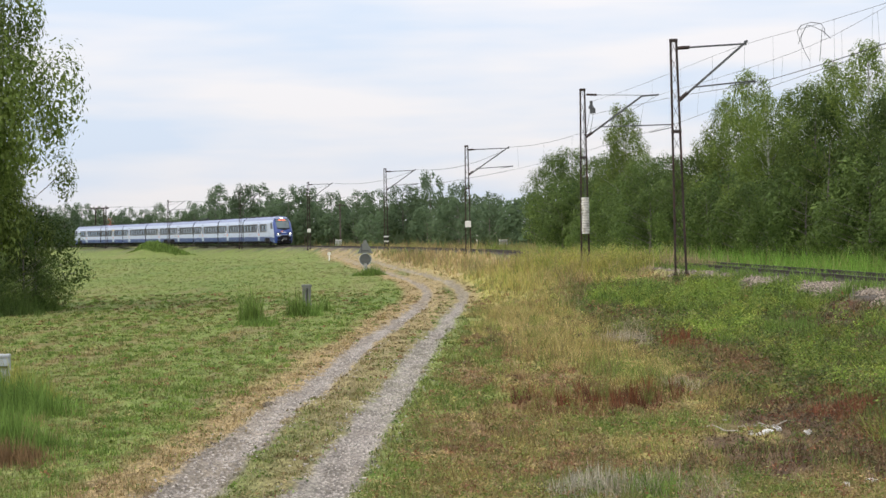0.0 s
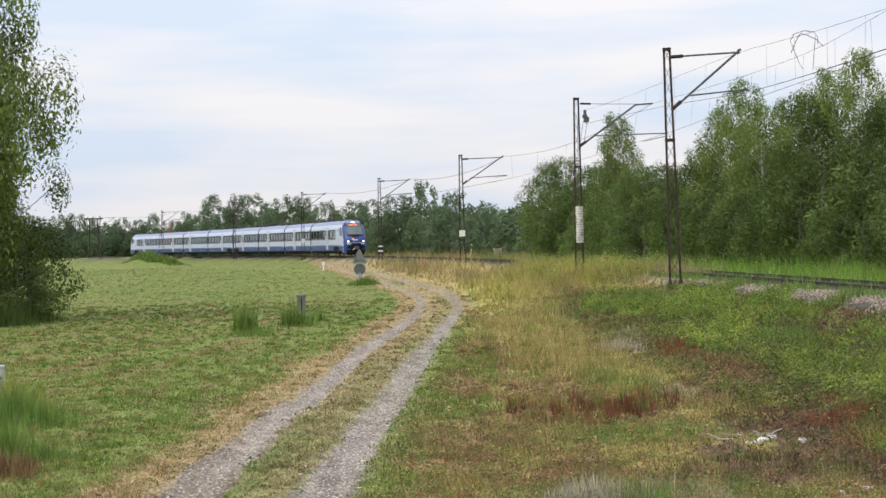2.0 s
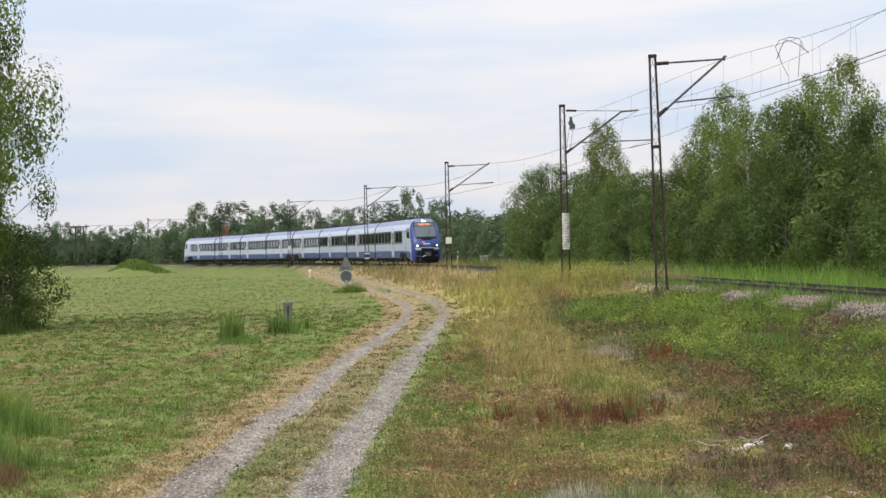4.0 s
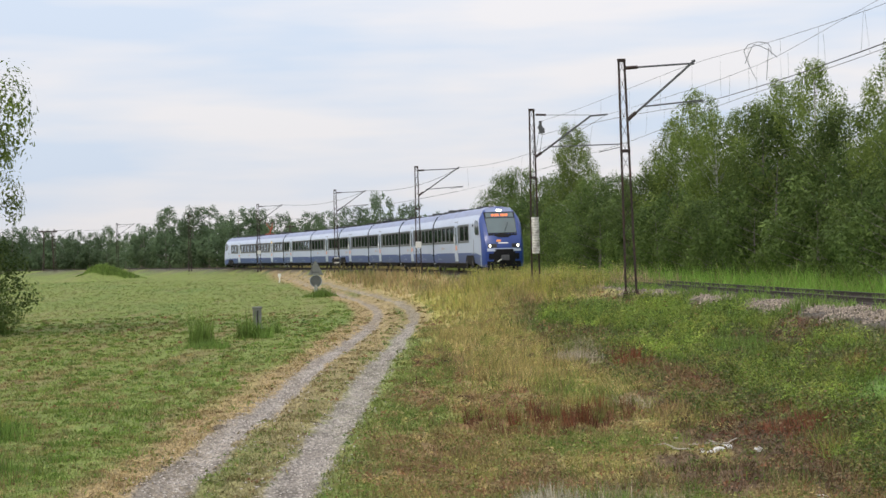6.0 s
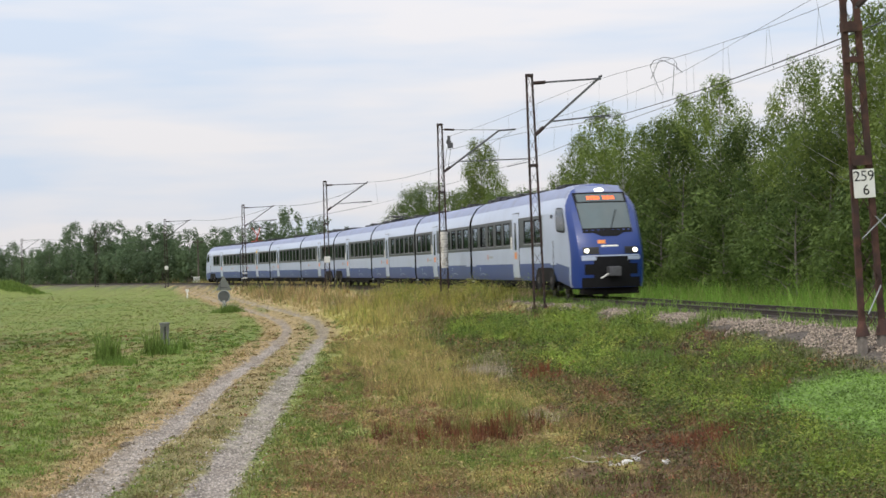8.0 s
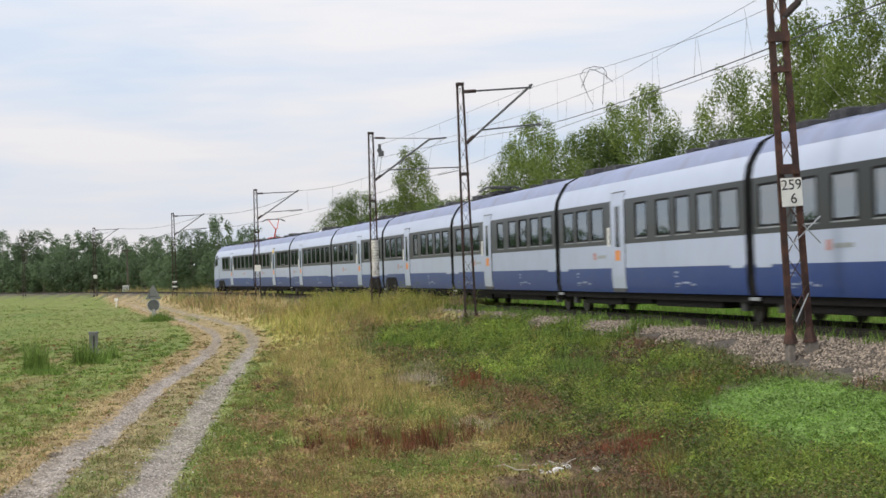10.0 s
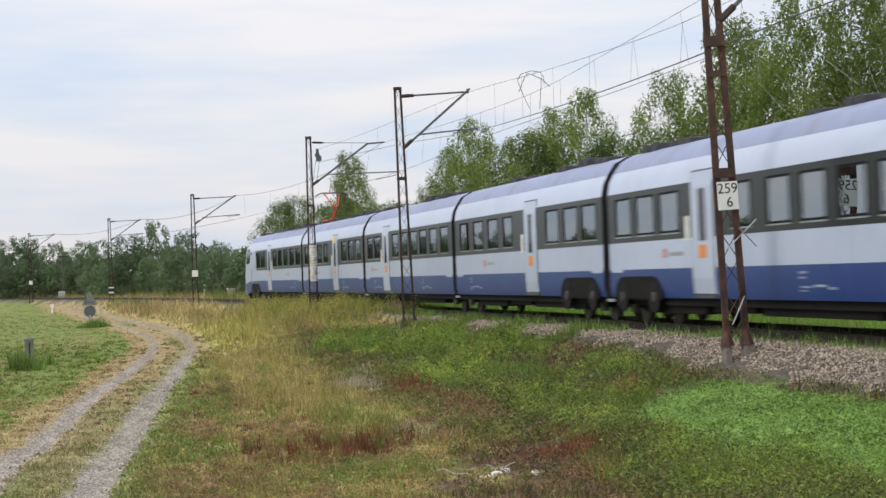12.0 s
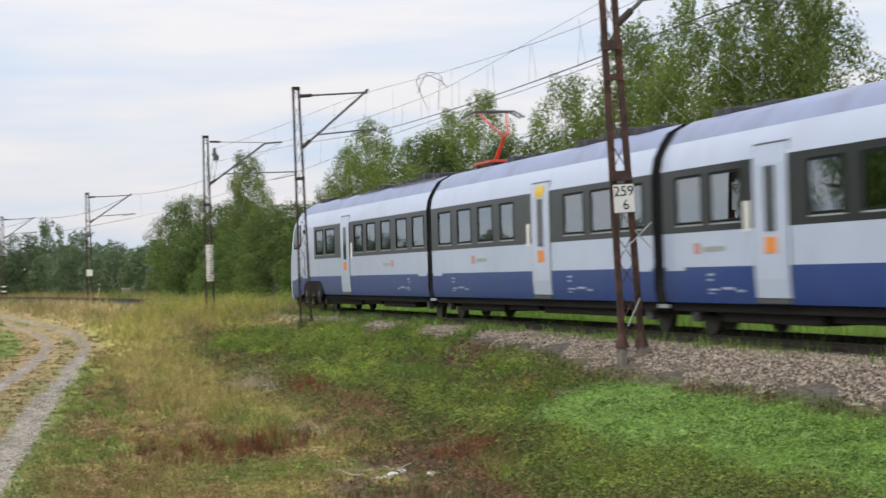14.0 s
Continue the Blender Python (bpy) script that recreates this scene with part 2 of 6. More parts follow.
# ---- building helpers ----
def part(name, bm, mat, parent=None, label="", smooth=False):
    """One mesh object from a bmesh, under a thing or a part."""
    me = bpy.data.meshes.new(name)
    bm.to_mesh(me)
    bm.free()
    for f in me.polygons:
        f.use_smooth = smooth
    me.materials.append(mat)
    ob = new(name, me)
    if parent is not None:
        ob.parent = parent
    if label:
        tagged(ob, label)
    return ob


def share(name, me, parent, m):
    """A further object on mesh data that is already there."""
    ob = new(name, me)
    ob.parent = parent
    ob.matrix_basis = m
    return ob


def empty(name, m=None, **tags):
    ob = new(name)
    ob.empty_display_size = 0.2
    if m is not None:
        ob.matrix_basis = m
    return tagged(ob, **tags)


def box(bm, x0, x1, y0, y1, z0, z1, bevel=0.0):
    r = bmesh.ops.create_cube(bm, size=1.0, matrix=Matrix.LocRotScale(((x0 + x1) / 2, (y0 + y1) / 2, (z0 + z1) / 2), None, (x1 - x0, y1 - y0, z1 - z0)))
    if bevel:
        es = list({e for v in r["verts"] for e in v.link_edges})
        bmesh.ops.bevel(bm, geom=es, offset=bevel, segments=2, affect="EDGES", profile=0.6)
    return bm


def boxes(*rows, bevel=0.0):
    bm = bmesh.new()
    for r in rows:
        box(bm, *r, bevel=bevel)
    return bm


def rod(bm, a, b, r, sides=6, r2=None):
    """A round bar from a to b."""
    a, b = Vector(a), Vector(b)
    d = b - a
    bmesh.ops.create_cone(bm, cap_ends=True, segments=sides, radius1=r, radius2=r if r2 is None else r2, depth=d.length,
                          matrix=Matrix.Translation((a + b) / 2) @ d.to_track_quat("Z", "Y").to_matrix().to_4x4())
    return bm


def bar(bm, a, b, w, h):
    """A flat or square bar from a to b."""
    a, b = Vector(a), Vector(b)
    d = b - a
    bmesh.ops.create_cube(bm, size=1.0, matrix=Matrix.Translation((a + b) / 2) @ d.to_track_quat("Z", "Y").to_matrix().to_4x4() @ Matrix.Diagonal((w, h, d.length, 1)))
    return bm


def mesh_np(name, verts, faces, mat, parent=None, cover=None, smooth=False):
    """One mesh object from arrays; cover is a colour for each vertex."""
    me = bpy.data.meshes.new(name)
    verts, faces = np.asarray(verts, dtype=np.float32), np.asarray(faces, dtype=np.int32)
    n = faces.shape[1]
    me.vertices.add(len(verts))
    me.vertices.foreach_set("co", verts.ravel())
    me.loops.add(faces.size)
    me.loops.foreach_set("vertex_index", faces.ravel())
    me.polygons.add(len(faces))
    me.polygons.foreach_set("loop_start", np.arange(0, faces.size, n, dtype=np.int32))
    me.polygons.foreach_set("use_smooth", np.full(len(faces), smooth))
    me.update(calc_edges=True)
    if cover is not None:
        at = me.color_attributes.new("cover", "FLOAT_COLOR", "POINT")
        at.data.foreach_set("color", np.concatenate([cover, np.ones((len(cover), 1))], 1).astype(np.float32).ravel())
    me.materials.append(mat)
    ob = new(name, me)
    if parent is not None:
        ob.parent = parent
    return ob


# ---- the plan: the railway's line, the lane and the land ----
RAIL = 1.52  # height of the rail's top
ARC = np.arange(-320.0, 760.0, 1.0)  # metres along the line, 0 abreast of the eye


def build_line():
    u = np.clip(ARC, 0, 540) / 300
    bend = (-0.530 + 5.465 * u - 4.552 * u ** 2 + 0.880 * u ** 3) * 1e-3
    bend[(ARC < 0) | (ARC > 540)] = 0.0
    head = np.cumsum(bend)
    i0 = int(np.argmin(abs(ARC)))
    head = head - head[i0] + 0.0675
    x, y = np.cumsum(-np.sin(head)), np.cumsum(np.cos(head))
    return x - x[i0] + 15.98, y - y[i0], head


LX, LY, LH = build_line()


def on_line(s, side=0.0, up=0.0):
    """A place on the line: metres along it, metres to its right, metres above the rails."""
    x, y, h = np.interp(s, ARC, LX), np.interp(s, ARC, LY), np.interp(s, ARC, LH)
    return Vector((x + side * math.cos(h), y + side * math.sin(h), RAIL + up))


def heading(s):
    return float(np.interp(s, ARC, LH))


def from_line(x, y):
    """Metres to the right of the line (numpy)."""
    return (x - np.interp(y, LY, LX)) * np.cos(np.interp(y, LY, LH))


def smooth(a, b, v):
    t = np.clip((v - a) / (b - a), 0, 1)
    return t * t * (3 - 2 * t)


LANE_Y = np.array([-30, 0, 20.4, 33.2, 50.7, 62, 72, 82, 92, 104, 120, 144, 190, 242, 330, 600.0])
LANE_X = np.array([-4.4, -3.2, -2.36, -1.84, -1.25, -0.65, -0.25, 0.08, 0.05, -0.55, -1.95, -4.5, -9.4, -15.8, -34, -130.0])


def lane_x(y):
    """The middle of the lane, smoothed between its bends."""
    y = np.asarray(y, dtype=float)
    return sum(np.interp(y + k, LANE_Y, LANE_X) for k in (-9, -6, -3, 0, 3, 6, 9)) / 7


def wave(x, y, *terms):
    """A smooth irregular field from a few crossed waves, about -1 to 1."""
    out = 0
    for i, k in enumerate(terms):
        a = 1.7 * i + 0.6
        out = out + np.sin(x * k * math.cos(a) + y * k * math.sin(a) + 2.1 * i + 1.3 * np.sin(k * 0.6 * (x * math.sin(a) - y * math.cos(a)) + i))
    return out / len(terms)


def land(x, y):
    """Height of the ground."""
    d = from_line(x, y)
    left = np.interp(-d, [0, 1.75, 2.1, 3.4, 4.2, 6.5, 9.5, 12.5], [-0.2, -0.2, -0.28, -0.78, -0.86, -1.2, -1.47, -1.52])
    right = np.interp(d, [0, 1.75, 2.1, 3.4, 5.0, 9, 16, 40], [-0.2, -0.2, -0.28, -0.8, -0.75, -0.6, -0.7, -1.0])
    z = RAIL + np.where(d < 0, left, right)
    fade = smooth(640, 560, y) * smooth(-260, -200, y)
    z = z * fade
    off = np.clip((np.abs(d) - 3.3) / 2, 0, 1)
    mown = 1 - 0.7 * smooth(-0.5, -2.0, x - lane_x(y))
    z = z + off * mown * (0.08 * wave(x, y, 0.55, 0.8, 1.3) + 0.04 * wave(x + 9, y, 2.2, 3.1, 4.3))
    lane = np.abs(np.abs(x - lane_x(y)) - 0.85)
    z = z - 0.07 * np.exp(-(lane / 0.3) ** 2)
    z = z + 1.9 * np.exp(-((x + 46) / 4.2) ** 2 - ((y - 283) / 6) ** 2)  # the overgrown mound on the meadow
    return z + 1.45 * smooth(11, 4, np.hypot(x, y))  # the rise on which the camera stands


def blend(a, b, w):
    return a + (np.asarray(b) - a) * w[..., None]


# patches with a plant cover of their own: kind, x, y, half width, half length
PATCHES = [
    ("lush", 8.3, 53.9, 1.5, 9.5), ("lush", 6.6, 66.0, 1.2, 9.0), ("lush", 7.3, 30.6, 0.8, 4.2), ("lush", 6.9, 22.6, 1.1, 3.2), ("lush", 7.2, 36.0, 0.75, 3.2), ("lush", 8.3, 30.2, 0.8, 4.0),
    ("lush", 9.5, 51.0, 0.7, 5.0), ("lush", 9.3, 62.0, 0.7, 5.0), ("lush", 7.0, 44.0, 0.9, 4.0), ("lush", 8.0, 19.6, 1.4, 2.4), ("lush", 8.2, 38.6, 0.5, 2.2), ("lush", 9.6, 38.2, 0.6, 2.4),
    ("bare", 9.3, 44.0, 0.6, 3.2), ("bare", 8.6, 41.5, 0.45, 2.8), ("bare", 8.5, 35.0, 0.5, 2.3), ("bare", 10.4, 45.3, 0.45, 2.0), ("bare", 4.3, 22.8, 1.5, 2.3), ("bare", 5.3, 26.6, 1.0, 2.6),
    ("brown", 5.4, 33.8, 1.15, 3.6), ("brown", 6.2, 37.5, 0.7, 2.6), ("brown", 0.3, 26.6, 0.9, 3.4), ("brown", 2.2, 35.6, 0.9, 2.8), ("brown", 1.3, 48.0, 0.8, 6.0), ("brown", 1.6, 22.0, 1.0, 2.0), ("brown", 0.6, 37.0, 0.6, 4.0),
    ("russet", 5.75, 43.5, 0.55, 2.6), ("russet", 2.2, 30.0, 1.3, 1.9), ("russet", 5.85, 24.9, 0.33, 1.3), ("russet", 3.6, 31.5, 0.9, 1.6), ("russet", 6.6, 29.3, 0.35, 1.6), ("russet", 8.8, 34.0, 0.4, 1.5),
    ("straw", 3.2, 44.0, 1.7, 10.0), ("straw", 4.6, 38.5, 0.7, 3.0), ("straw", 1.9, 60.0, 1.0, 9.0), ("straw", 3.4, 62.0, 1.2, 10.0), ("straw", 4.9, 29.8, 0.6, 1.6),
    ("pale", 4.95, 47.5, 0.42, 3.0), ("pale", 4.4, 33.2, 0.3, 1.0), ("pale", 2.6, 19.6, 0.7, 0.9),
    ("fresh", 3.0, 26.8, 1.0, 1.6), ("fresh", 1.5, 20.0, 1.1, 1.3), ("fresh", 0.4, 31.5, 0.6, 2.4), ("fresh", 3.8, 36.5, 0.8, 2.0), ("fresh", 0.9, 42.0, 0.45, 5.0), ("fresh", 3.6, 20.2, 0.8, 1.2),
]
# the lush tint is darkened: shade between the plants is put into the ground
PATCH_TINT = {"lush": (0.07, 0.095, 0.026), "bare": (0.115, 0.07, 0.044), "brown": (0.27, 0.17, 0.09), "russet": (0.24, 0.125, 0.065), "straw": (0.42, 0.34, 0.125), "pale": (0.40, 0.33, 0.23), "fresh": (0.19, 0.25, 0.06)}


def patch(kind, x, y):
    """How much a kind of patch covers a place, 0 to 1, with ragged edges."""
    ragged = 0.42 * wave(x, 0.3 * y, 1.9, 3.1, 4.7) + 0.38 * wave(x + 4, 0.35 * y, 5.1, 7.3, 9.9)
    out = np.zeros(np.shape(x))
    for k, px, py, rx, ry in PATCHES:
        if k == kind:
            out = np.maximum(out, smooth(1.15, 0.7, np.hypot((x - px) / rx, (y - py) / ry) + ragged))
    return out


def cover(x, y):
    """What grows where: the colour of the ground and of the grass on it."""
    d, off = from_line(x, y), x - lane_x(y)
    q = 0.075 * y  # patches run lengthwise, as the mower and the lane do
    w1, w2, w3 = wave(x, 0.3 * y, 0.23, 0.37, 0.61), wave(x + 31, q - 7, 0.7, 1.15, 1.9), wave(x - 5, q + 3, 2.3, 3.4, 5.1)
    w4 = wave(x + 2, q, 6.3, 8.9, 11.7)
    c = np.zeros(x.shape + (3,)) + (0.185, 0.225, 0.054)
    # mown meadow: fresher and drier patches, swaths of the mower
    c = blend(c, (0.145, 0.205, 0.045), 0.8 * smooth(0.0, 0.9, w1 + 0.3 * w2))
    c = blend(c, (0.26, 0.24, 0.095), 0.5 * smooth(0.05, 0.8, 0.7 * w2 + 0.6 * w3 - 0.2 * w1))
    c = blend(c, (0.24, 0.165, 0.09), 0.55 * smooth(0.15, 0.7, 0.6 * w4 + 0.6 * w3 - 0.3 * w1) * smooth(70, 35, y))
    swath = np.sin((x * 0.97 - y * 0.10) * 2.6 + 0.9 * w1)
    c = blend(c, (0.25, 0.17, 0.08), 0.5 * smooth(0.35, 1.0, swath + 0.45 * w3 + 0.25 * w4) * smooth(-3.5, -6, off) * smooth(120, 80, y))
    # right of the lane: drier ground that turns brown towards the ditch
    rough = smooth(0.9, 1.6, off) * smooth(-3.2, -4.5, d)
    right = np.zeros(x.shape + (3,)) + (0.34, 0.285, 0.10)
    right = blend(right, (0.19, 0.22, 0.055), 0.8 * smooth(0.05, 0.75, w2 + 0.5 * w3))
    right = blend(right, (0.34, 0.25, 0.11), 0.7 * smooth(0.1, 0.7, w1 - 0.5 * w2 + 0.3 * w3))
    right = blend(right, (0.25, 0.148, 0.08), 0.85 * smooth(46, 27, y + 4 * w1) * smooth(-0.05, 0.55, 0.6 * w3 + 0.5 * w2 + 0.2 * w1 + 0.2 * w4) * smooth(1.5, 3.5, off))
    right = blend(right, (0.31, 0.22, 0.11), 0.7 * smooth(0.1, 0.6, w4 + 0.4 * w3) * smooth(90, 40, y))
    right = blend(right, (0.15, 0.22, 0.05), 0.7 * smooth(2.7, 1.6, off + 0.4 * w3) * smooth(80, 55, y))
    c = blend(c, right, rough)
    # the bank below the line: lush herbs with russet and bare places
    bank = smooth(-9.6, -7.6, d + 0.6 * w2) * smooth(-1.9, -2.3, d) * smooth(3.0, 4.5, off)
    lush = np.zeros(x.shape + (3,)) + (0.105, 0.11, 0.04)
    lush = blend(lush, (0.21, 0.235, 0.065), smooth(0.2, 0.9, w2))
    lush = blend(lush, (0.165, 0.085, 0.05), 0.85 * smooth(0.25, 0.65, 0.6 * w3 + 0.55 * wave(x, q, 1.1, 1.7)))
    lush = blend(lush, (0.15, 0.12, 0.095), 0.75 * smooth(-6.0, -4.0, d) * smooth(0.0, 0.5, w3 + 0.5 * w2))
    c = blend(c, lush, bank)
    for kind, much in (("straw", 0.8), ("brown", 0.8), ("fresh", 0.8), ("bare", 0.9), ("russet", 0.8), ("lush", 0.9), ("pale", 0.85)):
        c = blend(c, PATCH_TINT[kind], much * patch(kind, x, y) * smooth(1.25, 1.8, off))
    carpet = carpet_at(x, y)
    c = blend(c, (0.17, 0.27, 0.065), carpet)
    # tall dry grass beside the far lane and along the line
    dry = smooth(62, 85, y + 6 * w1) * smooth(1.2, 2.0, off) * smooth(-1.7, -2.4, d)
    c = blend(c, (0.52, 0.40, 0.19), dry * smooth(-0.6, 0.4, w2 + 0.5 * w1 + 0.25))
    c = blend(c, (0.44, 0.41, 0.11), 0.8 * dry * smooth(118, 100, y) * smooth(-0.5, 0.3, w2))
    c = blend(c, (0.40, 0.30, 0.15), smooth(125, 150, y) * smooth(1.2, 2.0, off) * smooth(-16, -12, d) * smooth(2.4, 3.4, np.abs(d)) * smooth(-0.8, 0.2, w2) * 0.8)
    # beyond the line: tall fresh grass
    c = blend(c, (0.23, 0.38, 0.07), smooth(2.4, 3.2, d) * smooth(200, 120, y))
    # the lane: straw verges and middle, two gravel ruts
    worn = 0.45 * w3 + 0.25 * w4
    c = blend(c, (0.36, 0.255, 0.125), 0.9 * smooth(-2.45, -1.75, off + 0.5 * worn) * smooth(0.3, -0.3, off))  # straw verge on the meadow's side
    c = blend(c, (0.21, 0.24, 0.068), 0.65 * smooth(1.15, 1.4, off) * smooth(2.2, 1.6, off + worn) * smooth(85, 60, y))  # green verge on the other
    c = blend(c, (0.36, 0.265, 0.125), 0.8 * smooth(1.9, 1.3, np.abs(off)) * smooth(55, 80, y))
    c = blend(c, (0.26, 0.215, 0.10), 0.9 * smooth(0.62, 0.45, np.abs(off)) * smooth(90, 60, y))
    c = blend(c, (0.34, 0.26, 0.125), 0.8 * smooth(0.6, 0.4, np.abs(off)) * smooth(35, 60, y + 8 * w2))
    c = blend(c, (0.17, 0.195, 0.06), 0.8 * smooth(0.55, 0.3, np.abs(off)) * smooth(0.0, 0.5, w2 + 0.5 * w3))
    wide = 0.31 + 0.16 * smooth(34, 19, y) - 0.04 * smooth(45, 75, y)
    gap = np.abs(np.abs(off) - 0.85) + 0.09 * w3 + 0.07 * w4 + 0.05 * wave(x, 0.5 * y, 13.0, 17.0, 23.0)
    rut = smooth(wide + 0.03, wide - 0.07, gap) * (1 - 0.2 * smooth(60, 85, y)) * (1 - 0.4 * smooth(150, 220, y))
    gravel = blend(np.zeros(x.shape + (3,)) + (0.25, 0.217, 0.182), (0.36, 0.318, 0.272), smooth(-0.3, 0.6, w4 + 0.4 * w3 + 0.6 * wave(x, 0.4 * y, 7.0, 10.0)))
    gravel = blend(gravel, (0.20, 0.17, 0.135), 0.6 * smooth(0.25, 0.7, w2 + 0.6 * w3))
    c = c + (gravel - c) * (rut * (0.92 + 0.14 * w3).clip(0, 1))[..., None]
    # bed of the line, its colour darkened for the shade between the stones
    c = blend(c, (0.115, 0.098, 0.082), smooth(0.25, -0.15, np.abs(d) - bed_edge(y) + 0.15 * w3))
    return (c * 0.86).clip(0.01, 0.9)


def bed_edge(y):
    """How far the ballast reaches to the side before the grass takes over."""
    return np.interp(y, [33, 42, 70, 80], [3.0, 2.35, 2.2, 1.7])


def carpet_at(x, y):
    """Where the low bright creepers cover the foot of the bank."""
    d, w3 = from_line(x, y), wave(x - 5, y + 3, 2.3, 3.4, 5.1)
    return smooth(-7.0, -6.2, d + 0.35 * w3) * smooth(-3.2, -3.7, d + 0.2 * w3) * smooth(33.5, 31.0, y + 0.5 * w3 - 0.9 * (d + 5)) * smooth(4, 6, y)


def growth(x, y):
    """Height of the grass."""
    d, off = from_line(x, y), x - lane_x(y)
    w2, w3 = wave(x + 31, y - 7, 0.7, 1.15, 1.9), wave(x - 5, y + 3, 2.3, 3.4, 5.1)
    h = 0.07 + 0.025 * w2
    h = h + smooth(1.1, 1.8, off) * (0.05 + 0.05 * w2 + 0.03 * w3)
    h = h + 0.075 * smooth(-9.6, -7.8, d) * smooth(-2.0, -2.8, d) * smooth(3.0, 4.5, off) * (0.8 + 0.5 * w2 + 0.4 * w3)
    h = h + 0.48 * smooth(66, 88, y) * smooth(1.6, 2.8, off) * smooth(-1.7, -2.6, d) * (0.75 + 0.4 * w2)
    h = h + 0.5 * smooth(125, 150, y) * smooth(1.6, 3.0, off) * smooth(-16, -12, d) * smooth(-2.4, -3.5, d)
    h = h + (0.65 + 0.3 * w2) * smooth(2.6, 5.0, d)
    h = h + (0.16 + 0.06 * w3) * patch("straw", x, y) - 0.05 * patch("bare", x, y) - 0.02 * patch("brown", x, y)
    h = h * (1 - 0.9 * carpet_at(x, y))
    rut = smooth(0.48, 0.34, np.abs(np.abs(off) - 0.85) + 0.1 * w3)
    edge = smooth(-0.1, 0.4, np.abs(d) - bed_edge(y) + 0.2 * w3)
    return h * (1 - rut * smooth(230, 180, y)) * edge


# ---- the large structure: ground ----
def spread(lo, hi, fine, grow, far):
    """Grid lines: even within near, then ever wider out to far."""
    mid = np.arange(lo, hi + fine / 2, fine)
    out = [fine]
    while sum(out) < far:
        out.append(out[-1] * grow)
    steps = np.cumsum(out)
    return np.concatenate([lo - steps[::-1], mid, hi + steps])


def build_ground():
    gx, gy = spread(-11, 14, 0.115, 1.09, 2600), spread(16, 66, 0.2, 1.05, 3600)
    X, Y = np.meshgrid(gx, gy)
    Z = land(X, Y)
    v = np.stack([X.ravel(), Y.ravel(), Z.ravel()], 1)
    n, m = X.shape
    i = (np.arange(n - 1)[:, None] * m + np.arange(m - 1)[None]).ravel()
    f = np.stack([i, i + 1, i + m + 1, i + m], 1)
    ob = mesh_np("ground", v, f, EARTH, cover=cover(X, Y).reshape(-1, 3), smooth=True)
    return tagged(ob, "mown meadow with a two-rut gravel lane and a railway bank", "ground", kind="structure")


ground = build_ground()
rng = np.random.default_rng(5)


def blades(name, x, y, h, w, col, label, lean=0.5, each=5, spread_by=0.06, category="grass", z=None):
    """Tufts of grass at the given places: each blade a thin bent triangle pair."""
    n = len(x) * each
    k = np.repeat(np.arange(len(x)), each)
    r = rng.random((n, 6))
    px, py = x[k] + (r[:, 0] - 0.5) * 2 * spread_by * (1 + h[k] * 2), y[k] + (r[:, 1] - 0.5) * 2 * spread_by * (1 + h[k] * 2)
    pz = land(px, py) - 0.015 if z is None else z[k]
    hh, a, ln_ = h[k] * (0.55 + 0.75 * r[:, 2]), r[:, 3] * 2 * math.pi, lean * (0.2 + r[:, 4])
    ww = w[k] * (0.6 + 0.8 * r[:, 5])
    b = r[:, 0] * 2 * math.pi
    dx, dy = np.cos(a) * ln_ * hh, np.sin(a) * ln_ * hh
    sx, sy = np.cos(b) * ww / 2, np.sin(b) * ww / 2
    v = np.empty((n, 3, 3), np.float32)
    v[:, 0] = np.stack([px - sx, py - sy, pz], 1)
    v[:, 1] = np.stack([px + sx, py + sy, pz], 1)
    v[:, 2] = np.stack([px + dx, py + dy, pz + hh], 1)
    f = np.arange(n * 3).reshape(-1, 3)
    cc = np.repeat(col[k], 3, axis=0)
    ob = mesh_np(name, v.reshape(-1, 3), f, BLADES, cover=cc)
    return tagged(ob, label, category, kind="stuff")


def mottled(x, y, share):
    """The local cover, with single plants of other kinds among it."""
    n = len(x)
    c = cover(x, y) * (0.72 + 0.56 * rng.random((n, 1)))
    kinds = np.array([(0.085, 0.165, 0.03), (0.17, 0.27, 0.05), (0.36, 0.28, 0.14), (0.20, 0.13, 0.07), (0.28, 0.27, 0.10)])
    other = kinds[rng.choice(5, n, p=[0.23, 0.27, 0.19, 0.16, 0.15])] * (0.75 + 0.5 * rng.random((n, 1)))
    w = (rng.random((n, 1)) < share) * 0.65
    return (c * (1 - w) + other * w).clip(0.01, 0.8)


def build_grass(n=120000):
    a = np.radians(rng.uniform(-17, 31, n))
    r = 16.5 * (290 / 16.5) ** rng.random(n)
    x, y = r * np.sin(a), r * np.cos(a)
    h = growth(x, y) * (0.5 + 0.9 * rng.random(n))
    keep = h > 0.025
    x, y, h, r = x[keep], y[keep], h[keep], r[keep]
    blades("grass", x, y, h, 0.006 + 0.0004 * r, mottled(x, y, 0.4), "short mown and rough grass, green with straw-coloured patches", each=4, spread_by=0.09, lean=0.6)


